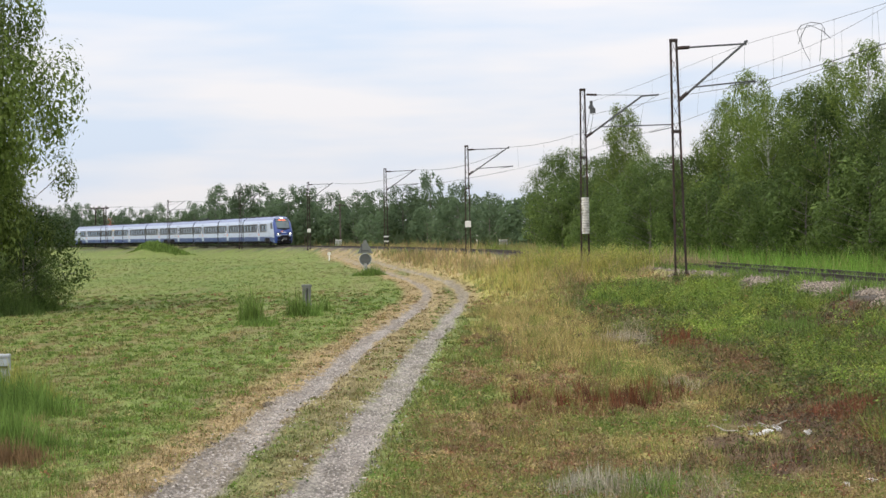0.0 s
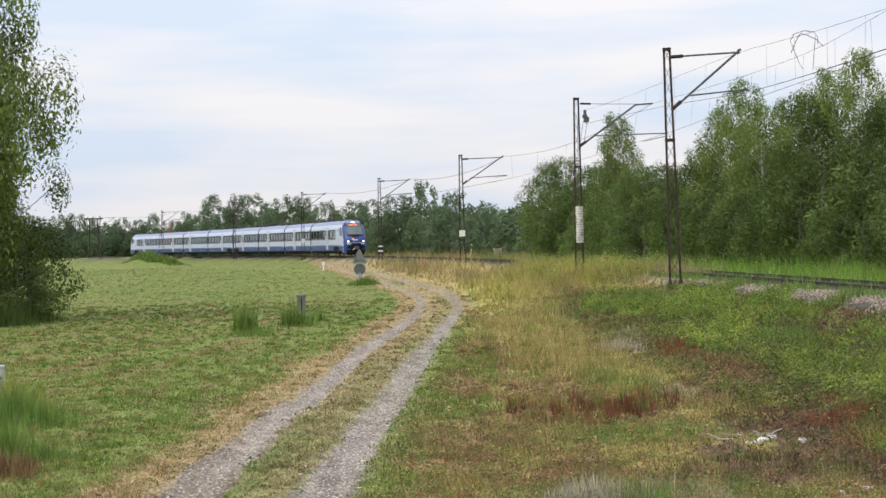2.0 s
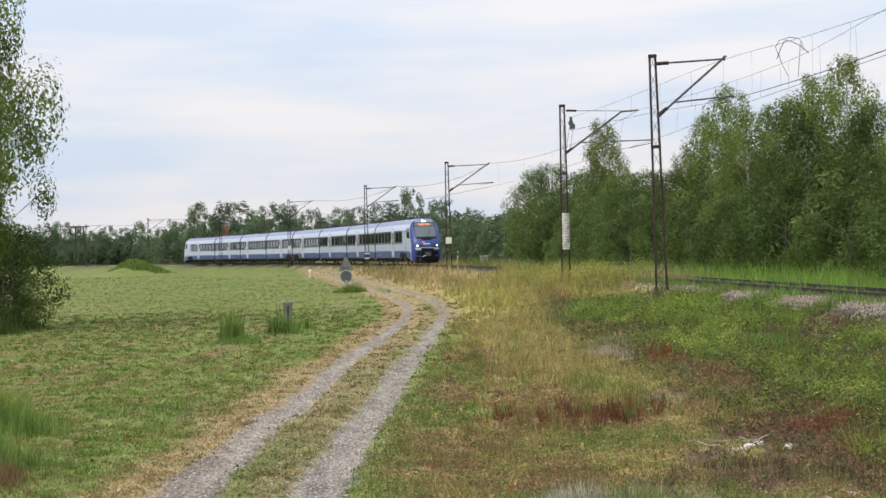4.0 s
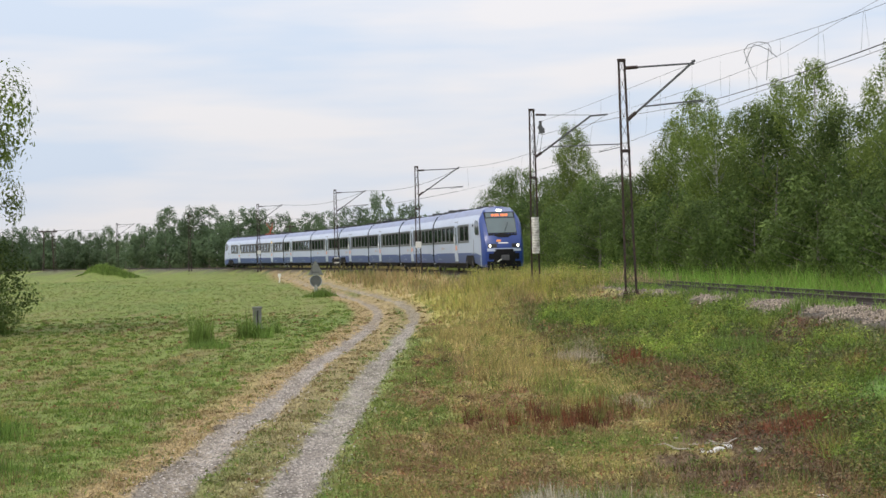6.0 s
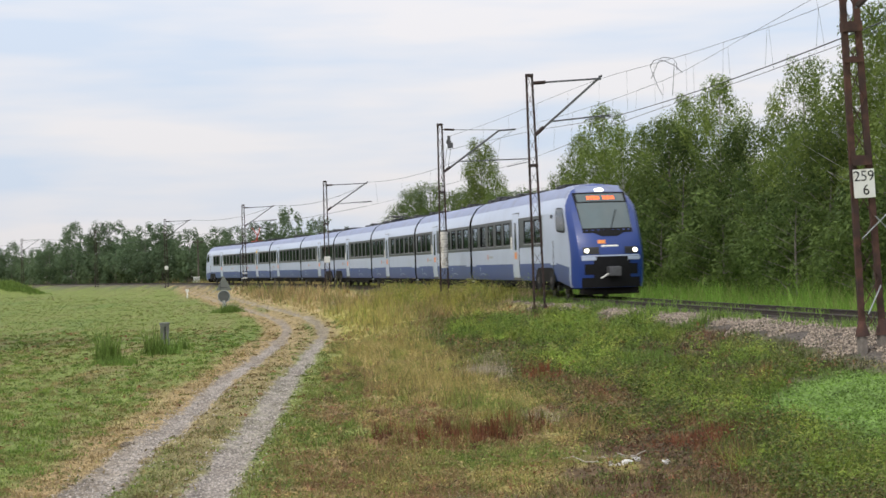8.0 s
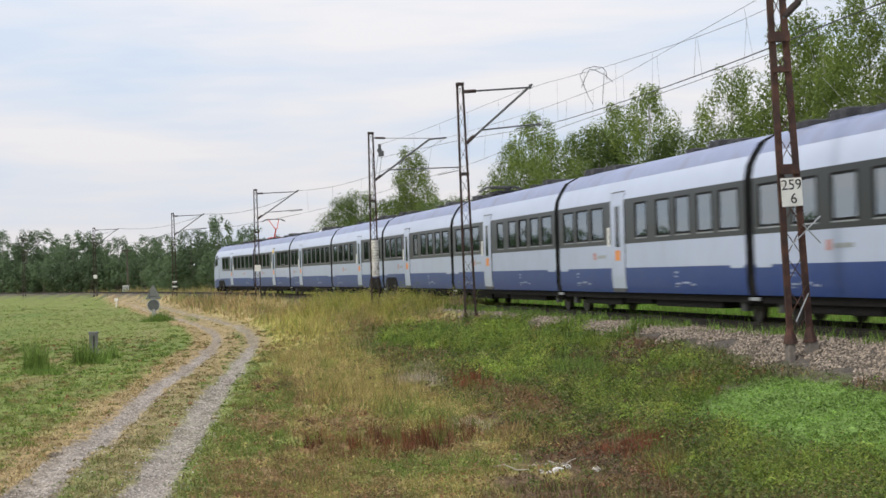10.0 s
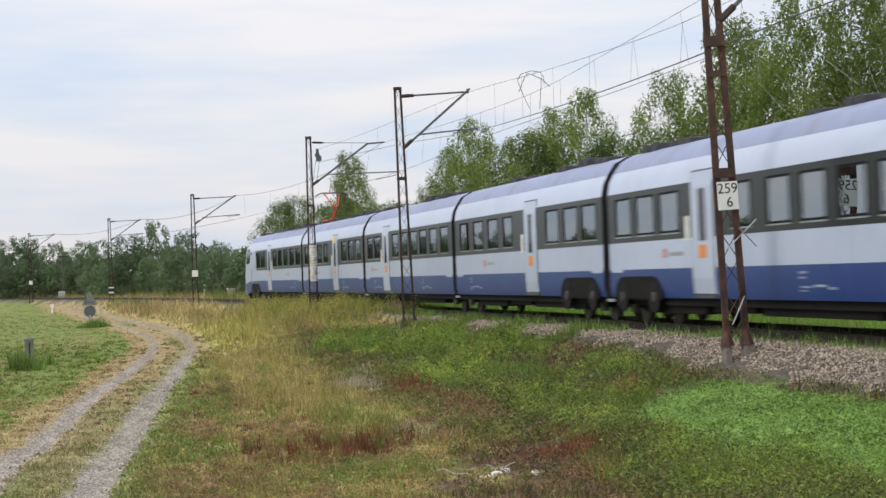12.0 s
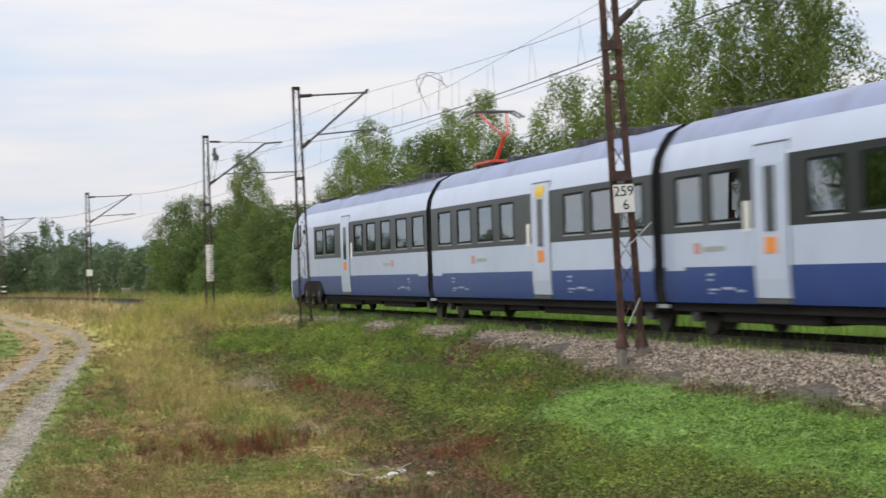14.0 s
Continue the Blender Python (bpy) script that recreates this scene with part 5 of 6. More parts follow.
    cp = part("coupler", boxes((xf - 0.1, xf + 0.38, -0.24, 0.24, 0.85, 1.22), (xf - 0.3, xf + 0.1, -0.12, 0.12, 0.93, 1.13), bevel=0.03), STEEL, car)
    part("air_hose", rod(bmesh.new(), (xf + 0.3, -0.25, 0.95), (xf + 0.34, -0.55, 0.78), 0.03), PLATE, cp)
    part("snow_plough", boxes((tip - 1.0, tip - 0.42, -1.12, 1.12, 0.16, 0.56), bevel=0.06), UNDER, car)
    part("cab_floor", boxes((tip - 3.6, tip - 0.6, -1.15, 1.15, 0.36, 0.7)), UNDER, car)
    for sgn in (-1, 1):
        cw = part("cab_window", cab_pane(tip, sgn, 3.38, 1.35, 0.42, 1.32, 0.012), RUBBER, car, "rounded dark cab side window", smooth=True)
        part("pane", cab_pane(tip, sgn, 3.28, 1.45, 0.47, 1.27, 0.018), GLASS, cw, smooth=True)
        part("grab_rail", rod(bmesh.new(), (tip - 3.95, sgn * 1.43, 1.1), (tip - 3.95, sgn * 1.43, 2.3), 0.02), STEEL, car)
        part("mirror_camera", boxes((tip - 4.15, tip - 3.98, sgn * 1.43 - 0.05, sgn * 1.43 + 0.05, 3.2, 3.35), bevel=0.02), RUBBER, car)


def railcar(index):
    """One car of the articulated train. Its own x points forward, z = 0 is the rail's top."""
    L = CAR_LEN[index]
    lead, tail = index == 7, index == 0
    arches = {3: [L / 2 - 2.6], 4: [2.6 - L / 2]}.get(index, [])
    end = lead or tail
    turn = -1 if tail else 1  # the tail car is the leading car turned round
    root = empty("railcar", label={True: "silver and blue end car with a rounded cab", False: "silver and blue middle car with a dark window band"}[end],
                 category="train car", group="cars of the train")
    car = root
    x0, x1 = -L / 2 + 0.28, L / 2 - (3.4 if end else 0.28)
    xs = [x0 + (x1 - x0) * i / 8 for i in range(9)]
    rings = [[(x, y, z) for y, z in SIDE] for x in xs]
    for nm, lo, hi in STRIPS:
        if nm == "window_band":
            continue
        for sides in (((1, -1),) if nm == "roof" else ((1,), (-1,))):
            part(nm, loft(rings, lo, hi, sides), STRIP_MAT[nm], car, {"skirt": "blue lower skirt", "window_band": "dark window band", "roof": "blue-grey roof"}.get(nm, ""), smooth=True)
    part("underframe", boxes((x0 + 0.1, x1 - 0.1, -1.3, 1.3, 0.50, 0.80)), UNDER, car)
    for a, b, z in ((2.4, 6.6, 0.30), (7.0, 9.6, 0.36), (10.0, 15.6, 0.32)):
        part("equipment_box", boxes((x0 + a, x0 + b, -1.22, 1.22, z, 0.62), bevel=0.03), UNDER, car)
    for x in (x0,) if end else (x0, x1):
        bulk = bmesh.new()
        ring = [bulk.verts.new((x, y, z)) for y, z in SIDE[:-1]] + [bulk.verts.new((x, -y, z)) for y, z in SIDE[-2::-1]]
        bulk.faces.new(ring)
        part("end_wall", bulk, RUBBER, car)
    # windows, doors and fittings, by metres from the car's rear joint (middle cars) or from its cab (end cars)
    half = L / 2
    if end:
        wins = [(3.7, 5.1), (5.6, 7.2), (10.5, 11.9), (12.5, 13.8), (14.6, 15.9), (16.7, 18.1), (18.8, 20.2)]
        nose = half - CAB
        spots, doors, gear = [(nose - b, nose - a) for a, b in wins], [nose - 9.05], [(nose - 7.6, nose - 5.9, -0.7, 0.7, 0.12), (nose - 12.5, nose - 9.2, -0.7, 0.7, 0.15), (nose - 19.8, nose - 14.2, -0.7, 0.7, 0.18)]
        bogie(car, nose - 3.0)
        arches = [nose - 3.0]
        cab(car, lead)
        part("roof_hatch", boxes((half - 6.2, half - 4.4, -0.75, 0.75, 4.3, 4.58), bevel=0.05), ROOF_BOX, car)
    elif index in (1, 3):
        wins = [(1.1, 2.5), (3.2, 4.6), (5.3, 6.7), (7.4, 8.6), (12.6, 14.0), (14.5, 15.9), (16.3, 17.7)]
        spots, doors, gear = [(a - half, b - half) for a, b in wins], [10.85 - half], [(5.6 - half, 8.8 - half, -0.65, 0.65, 0.14), (11.5 - half, 17.2 - half, -0.7, 0.7, 0.18)]
    elif index == 2:
        wins = [(1.0, 2.3), (2.7, 4.1), (6.9, 8.2), (8.8, 10.1), (10.7, 12.0), (12.5, 13.8), (14.4, 15.7), (16.3, 17.6)]
        spots, doors, gear = [(a - half, b - half) for a, b in wins], [5.4 - half], [(1.2 - half, 4.6 - half, -0.65, 0.65, 0.14), (10.5 - half, 16.8 - half, -0.7, 0.7, 0.16)]
    else:
        wins = [(0.9, 2.2), (2.6, 4.0), (4.4, 5.8), (9.2, 10.3), (11.2, 12.4), (12.9, 14.1), (14.7, 15.9), (16.4, 17.8)]
        spots, doors, gear = [(a - half, b - half) for a, b in wins], [7.4 - half], [(1.0 - half, 5.2 - half, -0.7, 0.7, 0.18), (11.5 - half, 16.6 - half, -0.65, 0.65, 0.14)]
    for sgn in (-1, 1):
        for a, b in spots:
            window(car, a, b, sgn)
        b1 = max(b for _, b in spots) + 0.35 if end else x1
        part("window_band", holed_band(x0, b1, spots, sgn), BAND, car, "dark window band")
        if end:
            part("band_end", holed_band(b1, x1, [], sgn), CAR_WHITE, car)
        for x in doors:
            car_door(car, x, sgn, index == 1)
        for x in arches:
            wheel_arch(car, x, sgn)
        for x in (x0 + 2.2, x1 - 5.5):
            if all(abs(x + 0.8 - a) > 3.2 for a in arches):
                skirt_marks(car, x, sgn)
        for a in (x0 + 0.15, x1 - 1.1):
            part("end_stripe", panel(a, a + 0.95, 1.33, 1.42, sgn, 0.007, 1), CAR_WHITE, car)
        em = x0 + (1.6 if index == 2 else 4.3)
        part("emblem", panel(em, em + 0.32, 1.66, 1.88, sgn, 0.006, 1), EMBLEM, car)
        part("emblem", panel(em + 0.45, em + 1.45, 1.70, 1.80, sgn, 0.006, 1), GALV, car)
        part("notice", panel(doors[0] - 1.15, doors[0] - 0.9, 2.05, 2.62, sgn, 0.014, 1), PLATE, car)
    part("saloon_floor", boxes((x0 + 0.05, x1 - 0.05, -1.36, 1.36, 1.12, 1.2)), UNDER, car)
    part("saloon_ceiling", boxes((x0 + 0.05, x1 - 0.05, -1.3, 1.3, 3.48, 3.56)), CEILING, car)
    for k in range(int((x1 - x0 - 1.2) / 0.95)):
        xs_ = x0 + 0.9 + 0.95 * k
        if min(abs(xs_ - x) for x in doors) > 1.3:
            for y0, y1 in ((-1.3, -0.38), (0.38, 1.3)):
                part("seat", boxes((xs_ - 0.07, xs_ + 0.07, y0, y1, 1.55, 2.38), (xs_ - 0.05, xs_ + 0.42, y0, y1, 1.5, 1.64), bevel=0.03), SEAT, car)
    roof_gear(car, gear)
    # gangway bellows and shared bogies at the rear joint
    if not tail:
        g = bmesh.new()
        for i in range(5):
            k = 0.94 + 0.025 * (i % 2)
            xa = -half - 0.28 + 0.56 * i / 5
            ring_a = [(xa, y * k, 0.8 + (z - 0.8) * (0.985 if i % 2 else 0.97)) for y, z in SIDE]
            ring_b = [(xa + 0.112, y, z) for _, y, z in ring_a]
            part_bm = loft([ring_a, ring_b], 0, 11)
            me = bpy.data.meshes.new("fold")
            part_bm.to_mesh(me)
            part_bm.free()
            g.from_mesh(me)
            bpy.data.meshes.remove(me)
        part("gangway_bellows", g, RUBBER, car, "black rubber gangway bellows")
        for sgn in (-1, 1):
            part("joint_damper", boxes((-half - 0.24, -half + 0.24, sgn * 1.25 - 0.14, sgn * 1.25 + 0.14, 0.66, 1.15), bevel=0.04), UNDER, car)
            part("joint_plate", boxes((-half - 0.3, -half + 0.3, sgn * 1.33 - 0.03, sgn * 1.33 + 0.03, 0.55, 0.63), bevel=0.01), GALV, car)
        if index == 4:
            bogie(car, -half + 2.6)
        else:
            bogie(car, -half)
    if index == 3:
        bogie(car, half - 2.6)
    if index in (1, 5):
        raised = index == 1
        px = (2.8 if index == 1 else 4.6) - half
        tone = RED if raised else ROOF_BOX
        pan = part("pantograph", boxes((px - 0.9, px + 0.9, -0.5, 0.5, 4.62, 4.70), bevel=0.02), tone, car, "red pantograph raised to the wire" if raised else "folded dark pantograph")
        for y in (-0.4, 0.4):
            for dx in (-0.7, 0.7):
                part("roof_insulator", rod(bmesh.new(), (px + dx, y, 4.40), (px + dx, y, 4.63), 0.07, 8), STEEL, pan)
        if raised:
            kx, kz, hx, hz = px + 0.8, 5.42, px - 0.35, 6.16
        else:
            kx, kz, hx, hz = px + 0.95, 4.78, px - 0.7, 4.86
        part("lower_arm", rod(bmesh.new(), (px - 0.25, 0, 4.68), (kx, 0, kz), 0.06), tone, pan)
        bm = bmesh.new()
        for y in (-0.42, 0.42):
            rod(bm, (kx, y * 0.25, kz), (hx, y, hz), 0.035)
        part("upper_arm", bm, tone, pan)
        bm = bmesh.new()
        for dx in (-0.18, 0.18):
            rod(bm, (hx + dx, -0.95, hz - 0.12), (hx + dx, -0.6, hz + 0.06), 0.03)
            rod(bm, (hx + dx, -0.6, hz + 0.06), (hx + dx, 0.6, hz + 0.06), 0.03)
            rod(bm, (hx + dx, 0.6, hz + 0.06), (hx + dx, 0.95, hz - 0.12), 0.03)
        part("collector_head", bm, STEEL, pan)
    return root


cars = [railcar(i) for i in range(8)]
# arc length of the train's tail end, by seconds
TAIL = [
    (0.0, 430.44), (0.5, 417.29), (1.0, 404.18), (1.5, 391.09), (2.0, 378.00), (2.5, 364.92), (3.0, 351.80), (3.5, 338.71),
    (4.0, 325.65), (4.5, 312.62), (5.0, 299.61), (5.5, 286.64), (6.0, 273.75), (6.5, 260.90), (7.0, 248.10), (7.5, 235.30),
    (8.0, 222.50), (8.5, 209.90), (9.0, 197.38), (9.5, 184.97), (10.0, 172.67), (10.5, 160.45), (11.0, 147.65), (11.5, 135.52),
    (12.0, 123.34), (12.5, 111.71), (13.0, 99.73), (13.5, 87.98), (14.0, 75.37),
]


def tail_at(t):
    return float(np.interp(t, [a for a, _ in TAIL], [b for _, b in TAIL]))


def car_pose(index, t):
    rear = tail_at(t) + CAB - sum(CAR_LEN[:index])
    a, b = on_line(rear), on_line(rear - CAR_LEN[index])
    d = b - a
    yaw = math.degrees(math.atan2(d.y, d.x)) + (180 if index == 0 else 0)
    return Matrix.Translation((a + b) / 2) @ pose(0, 0, 0, 0, 0, yaw)


# ---- trees ----
def leaf_cloud(centres, radii, count, size, seed, flat=0.85, droop=0.0, hang=0.0):
    """Small leaf sprays scattered through lumps, thinner towards each lump's heart and edge."""
    g = np.random.default_rng(seed)
    w = np.array(radii) ** 2.2
    k = g.choice(len(centres), count, p=w / w.sum())
    d = g.normal(size=(count, 3))
    d /= np.linalg.norm(d, axis=1, keepdims=True)
    r = np.array(radii)[k] * (0.35 + 0.65 * g.random(count) ** 0.45) * (0.85 + 0.35 * g.random(count))
    p = np.array(centres)[k] + d * r[:, None] * (1, 1, flat)
    p[:, 2] -= droop * g.random(count) ** 2 * np.array(radii)[k]
    nrm = d * 1.0 + g.normal(size=(count, 3)) * 0.32
    nrm[:, 2] += 0.25
    nrm /= np.linalg.norm(nrm, axis=1, keepdims=True)
    a = g.normal(size=(count, 3)) * (1 - 0.6 * hang) - np.array((0, 0, 1.6 * hang))
    a = a - nrm * (a * nrm).sum(1, keepdims=True)
    a /= np.linalg.norm(a, axis=1, keepdims=True) + 1e-9
    b = np.cross(nrm, a)
    wide = 0.40 - 0.06 * hang
    s = size * (0.55 + 0.9 * g.random(count))[:, None]
    v = np.stack([p - a * s * 0.5 - b * s * wide * 0.55, p - a * s * 0.15 + b * s * wide, p + a * s * 0.65], 1)
    f = np.arange(count * 3).reshape(-1, 3)
    return v.reshape(-1, 3), f


def tree(kind, height, radius, leaves, size, seed, bark, leaf, crown_from=0.22, lumps=34, slender=False, label=""):
    """Tapered bent trunk with limbs, and an uneven crown of leaf sprays round the limbs' ends."""
    g = np.random.default_rng(seed)
    root = empty(kind, label=label, category="tree")
    bm = bmesh.new()
    bend = g.normal(0, 0.03 * height, 2)

    def spine(u):
        return Vector((bend[0] * u * u + 0.05 * math.sin(u * 5 + seed), bend[1] * u * u, height * 0.96 * u - 0.2))

    n = 7
    r0 = 0.011 * height + 0.04
    for i in range(n):
        rod(bm, spine(i / n), spine((i + 1) / n + 0.01), r0 * (1 - 0.93 * i / n), 6, r0 * (1 - 0.93 * (i + 1) / n))
    centres, radii = [], []
    for i in range(lumps):
        u = crown_from + (1 - crown_from) * ((i + 0.5) / lumps) ** (0.9 if slender else 0.8)
        v = (u - crown_from) / (1 - crown_from)
        shape = math.sin(math.pi * min(1, 0.12 + 0.86 * v ** (0.72 if slender else 0.85))) ** (0.75 if slender else 0.6)
        a = i * 2.4 + g.normal(0, 0.4)
        reach = radius * shape * ((0.25 + 0.9 * g.random()) if slender else (0.45 + 0.5 * g.random()))
        tip = spine(u) + Vector((math.cos(a) * reach, math.sin(a) * reach, 0.10 * height * g.random() * (1 - v)))
        base = spine(max(0.08, u - 0.12 - 0.05 * g.random()))
        rod(bm, base, tip, r0 * 0.34 * (1.05 - u), 3, 0.012)
        centres.append(tip)
        radii.append(radius * ((0.11 + 0.17 * g.random()) if slender else (0.15 + 0.17 * g.random())) * (0.55 + 0.6 * shape))
    part("trunk", bm, bark, root)
    v, f = leaf_cloud([tuple(c) for c in centres], radii, leaves, size, seed + 1, 1.35 if slender else 0.95, 0.7 if slender else 0.15, 0.55 if slender else 0.3)
    mesh_np("crown", v, f, leaf, root)
    return root


def plant_trees():
    g = np.random.default_rng(23)

    def put(src, x, y, k, spin, tall=1.0):
        z = float(land(np.array([float(x)]), np.array([float(y)]))[0])
        m = Matrix.Translation((x, y, z - 0.05)) @ pose(0, 0, 0, 0, 0, spin)
        t = copy_thing(src, m)
        t.scale = (k, k, k * tall * (0.92 + 0.16 * g.random()))
        return t

    birches = [tree("birch_tree", 13, 3.2, 26000, 0.135, 40 + i, BIRCH_BARK, BIRCH_LEAF, 0.08, 76, True, "slender birch with hanging light green leaves") for i in range(4)]
    woods = [tree("broadleaf_tree", 10, 3.5, 17000, 0.135, 60 + i, BARK, WOOD_LEAF, 0.04, 46, False, "dense broadleaf tree in full green leaf") for i in range(3)]
    bushes = [tree("bush", 4.5, 2.5, 4300, 0.145, 70 + i, BARK, WOOD_LEAF, 0.02, 26, False, "dense green bush at the wood's edge") for i in range(2)]
    # distant bushes and trees wear the leaf colour with haze mixed in
    low = [tree("distant_bush", 4.5, 2.9, 1500, 0.35, 77 + i, BARK, HAZED_LEAF, 0.02, 24, False, "distant green bush at a wood's foot") for i in range(2)]
    fars = [tree("distant_tree", 12, 4.8, 5200, 0.33, 80 + i, BARK, HAZED_LEAF, 0.02, 30, i == 2, "distant tree in full leaf") for i in range(4)]
    dry = tree("drying_tree", 10, 3.4, 1800, 0.5, 95, BARK, DRY_LEAF, 0.1, 22, False, "distant tree with browning leaves")
    # the wood's edge behind the line: metres along it, metres off it, height
    belt = [(191.5, 16, 10.4), (181.4, 15, 10.7), (169.1, 14, 9.9), (165.5, 15, 10.5), (156.1, 14, 13.4), (141.5, 12, 7.7), (138.2, 13, 8.4), (127.8, 12, 8.0),
            (133.7, 15, 8.6), (125.8, 14, 11.8), (124.2, 15, 13.7), (112.6, 13, 11.2), (113.8, 15, 12.6), (99.7, 12, 10.4), (101.2, 14, 12.4), (96.8, 14, 12.8),
            (91.4, 14, 9.4), (84.0, 14, 11.7), (78.1, 13, 9.0), (75.9, 14, 13.0), (71.5, 14, 13.2), (67.5, 14, 13.2), (64.1, 14, 13.0), (60.8, 14, 12.5), (57.8, 14, 11.8)]
    for i, (s, off, tall) in enumerate(belt):
        p = on_line(s, off)
        if p.x < 0.060 * p.y:
            continue
        if tall > 10.9:
            put(birches[i % 4], p.x, p.y, tall / 12.7, 70 * i)
        else:
            put(woods[i % 3], p.x, p.y, tall / 9.8, 70 * i)
    for i, s in enumerate(np.arange(62, 196, 6.5)):  # the trees behind, lower
        p = on_line(s + g.normal(0, 1.0), 20 + g.normal(0, 1.2))
        if p.x < 0.060 * p.y:
            continue
        put(fars[i % 2], p.x, p.y, 0.66 + 0.07 * math.sin(0.21 * s), 47 * i)
    for i, s in enumerate(np.arange(55, 200, 3.6)):  # bushes along the edge
        p = on_line(s + g.normal(0, 0.8), 10.6 + g.normal(0, 0.9))
        if p.x < 0.060 * p.y:
            continue
        put(bushes[i % 2], p.x, p.y, 0.85 + 0.35 * g.random(), 61 * i)
    for i, s in enumerate(np.arange(54, 200, 5.2)):  # taller thicket behind them
        p = on_line(s + g.normal(0, 0.8), 12.2 + g.normal(0, 0.5))
        if p.x < 0.060 * p.y:
            continue
        put(bushes[(i + 1) % 2], p.x, p.y, 1.25 + 0.35 * g.random(), 83 * i)
    # far woods round the bend: bearing, distance, height of the skyline
    sky = np.array([(-0.29, 540, 14), (-0.211, 540, 13.8), (-0.192, 540, 13.1), (-0.176, 540, 11.7), (-0.163, 540, 12.6), (-0.15, 540, 11.0), (-0.139, 400, 12.2), (-0.121, 396, 13.7),
                    (-0.106, 393, 13.9), (-0.09, 390, 14.1), (-0.071, 386, 12.4), (-0.055, 383, 13.1), (-0.042, 380, 11.5), (-0.029, 290, 8.9), (-0.013, 285, 12.6), (-0.001, 281, 11.5),
                    (0.006, 260, 9.4), (0.013, 238, 10.1), (0.022, 236, 8.5), (0.031, 234, 7.5), (0.042, 231, 9.5), (0.052, 228, 7.2), (0.061, 225, 7.0), (0.075, 225, 7.5)])
    b, i = -0.285, 0
    while b < 0.072:
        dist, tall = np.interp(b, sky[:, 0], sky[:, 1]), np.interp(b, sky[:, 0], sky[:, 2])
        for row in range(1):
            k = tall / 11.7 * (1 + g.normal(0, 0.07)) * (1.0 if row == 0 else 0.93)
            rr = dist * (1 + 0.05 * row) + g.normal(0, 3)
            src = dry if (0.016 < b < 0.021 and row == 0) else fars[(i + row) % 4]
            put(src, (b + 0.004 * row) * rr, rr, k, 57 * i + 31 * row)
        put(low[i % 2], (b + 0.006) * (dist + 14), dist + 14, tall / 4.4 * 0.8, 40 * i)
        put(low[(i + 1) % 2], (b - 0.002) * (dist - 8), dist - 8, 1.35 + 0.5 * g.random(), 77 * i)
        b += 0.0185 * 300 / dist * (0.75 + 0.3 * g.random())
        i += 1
    # unseen woods added round the rest of the horizon for the windows to reflect
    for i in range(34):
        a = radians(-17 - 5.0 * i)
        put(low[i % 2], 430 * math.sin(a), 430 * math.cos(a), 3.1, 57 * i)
    # the birch at the meadow's edge, with its undergrowth
    put(birches[0], -20.6, 75.5, 1.24, 220, 1.40)
    put(birches[3], -21.8, 74.6, 1.30, 300, 1.34)
    put(birches[2], -20.2, 77.5, 1.0, 150, 1.2)
    put(birches[1], -22.8, 73.0, 1.2, 200, 1.2)
    put(birches[3], -25.0, 77.0, 1.25, 10, 1.2)
    for x, y, k in ((-17.9, 75.8, 0.75), (-19.2, 71.8, 0.75), (-21.4, 70.5, 0.9), (-18.3, 79.5, 1.0), (-20.7, 68.0, 0.6), (-18.6, 73.6, 0.55), (-19.9, 70.0, 0.5), (-18.2, 77.0, 0.6), (-22.2, 67.0, 0.7), (-19.4, 68.4, 0.4)):
        put(bushes[int(k * 20) % 2], x, y, k, 90 * k)
    for src in (*birches, *woods, *bushes, *low, *fars, dry):
        for o in (*src.children_recursive, src):
            bpy.data.objects.remove(o)


plant_trees()


# ---- small things on the meadow ----
def stand(x, y, spin=0.0, sink=0.05):
    z = float(land(np.array([float(x)]), np.array([float(y)]))[0])
    return Matrix.Translation((x, y, z - sink)) @ pose(0, 0, 0, 0, 0, spin)


def weeds(x, y, r, h, n, col, label="tall uncut weeds and grasses"):
    px, py = x + rng.normal(0, r, n), y + rng.normal(0, r * 1.2, n)
    dist = math.hypot(x, y)
    hh = h * (0.35 + 0.75 * rng.random(n)) * np.exp(-0.25 * ((px - x) ** 2 + (py - y) ** 2) / r ** 2)
    c = np.array(col) * (0.65 + 0.7 * rng.random((n, 1)))
    blades("weeds", px, py, hh, np.full(n, 0.007 + 0.00035 * dist), c, label, each=9, spread_by=0.10, lean=0.4, category="weeds")


def build_post():
    root = empty("concrete_marker_post", stand(-5.7, 73.7, 12), label="short weathered grey concrete marker post among weeds", category="post")
    old = material("old_concrete", (0.19, 0.19, 0.18), 0.9, var=0.25, scale=9, dirt=(0.1, 0.1, 0.09), dirt_scale=3, dirt_at=0.55)
    part("shaft", boxes((-0.17, 0.17, -0.11, 0.11, 0, 0.92), bevel=0.02), old, root)
    part("cap", boxes((-0.20, 0.20, -0.14, 0.14, 0.92, 1.02), bevel=0.02), old, root)
    part("groove", boxes((-0.035, 0.035, -0.122, -0.112, 0.1, 0.86)), INK, root)


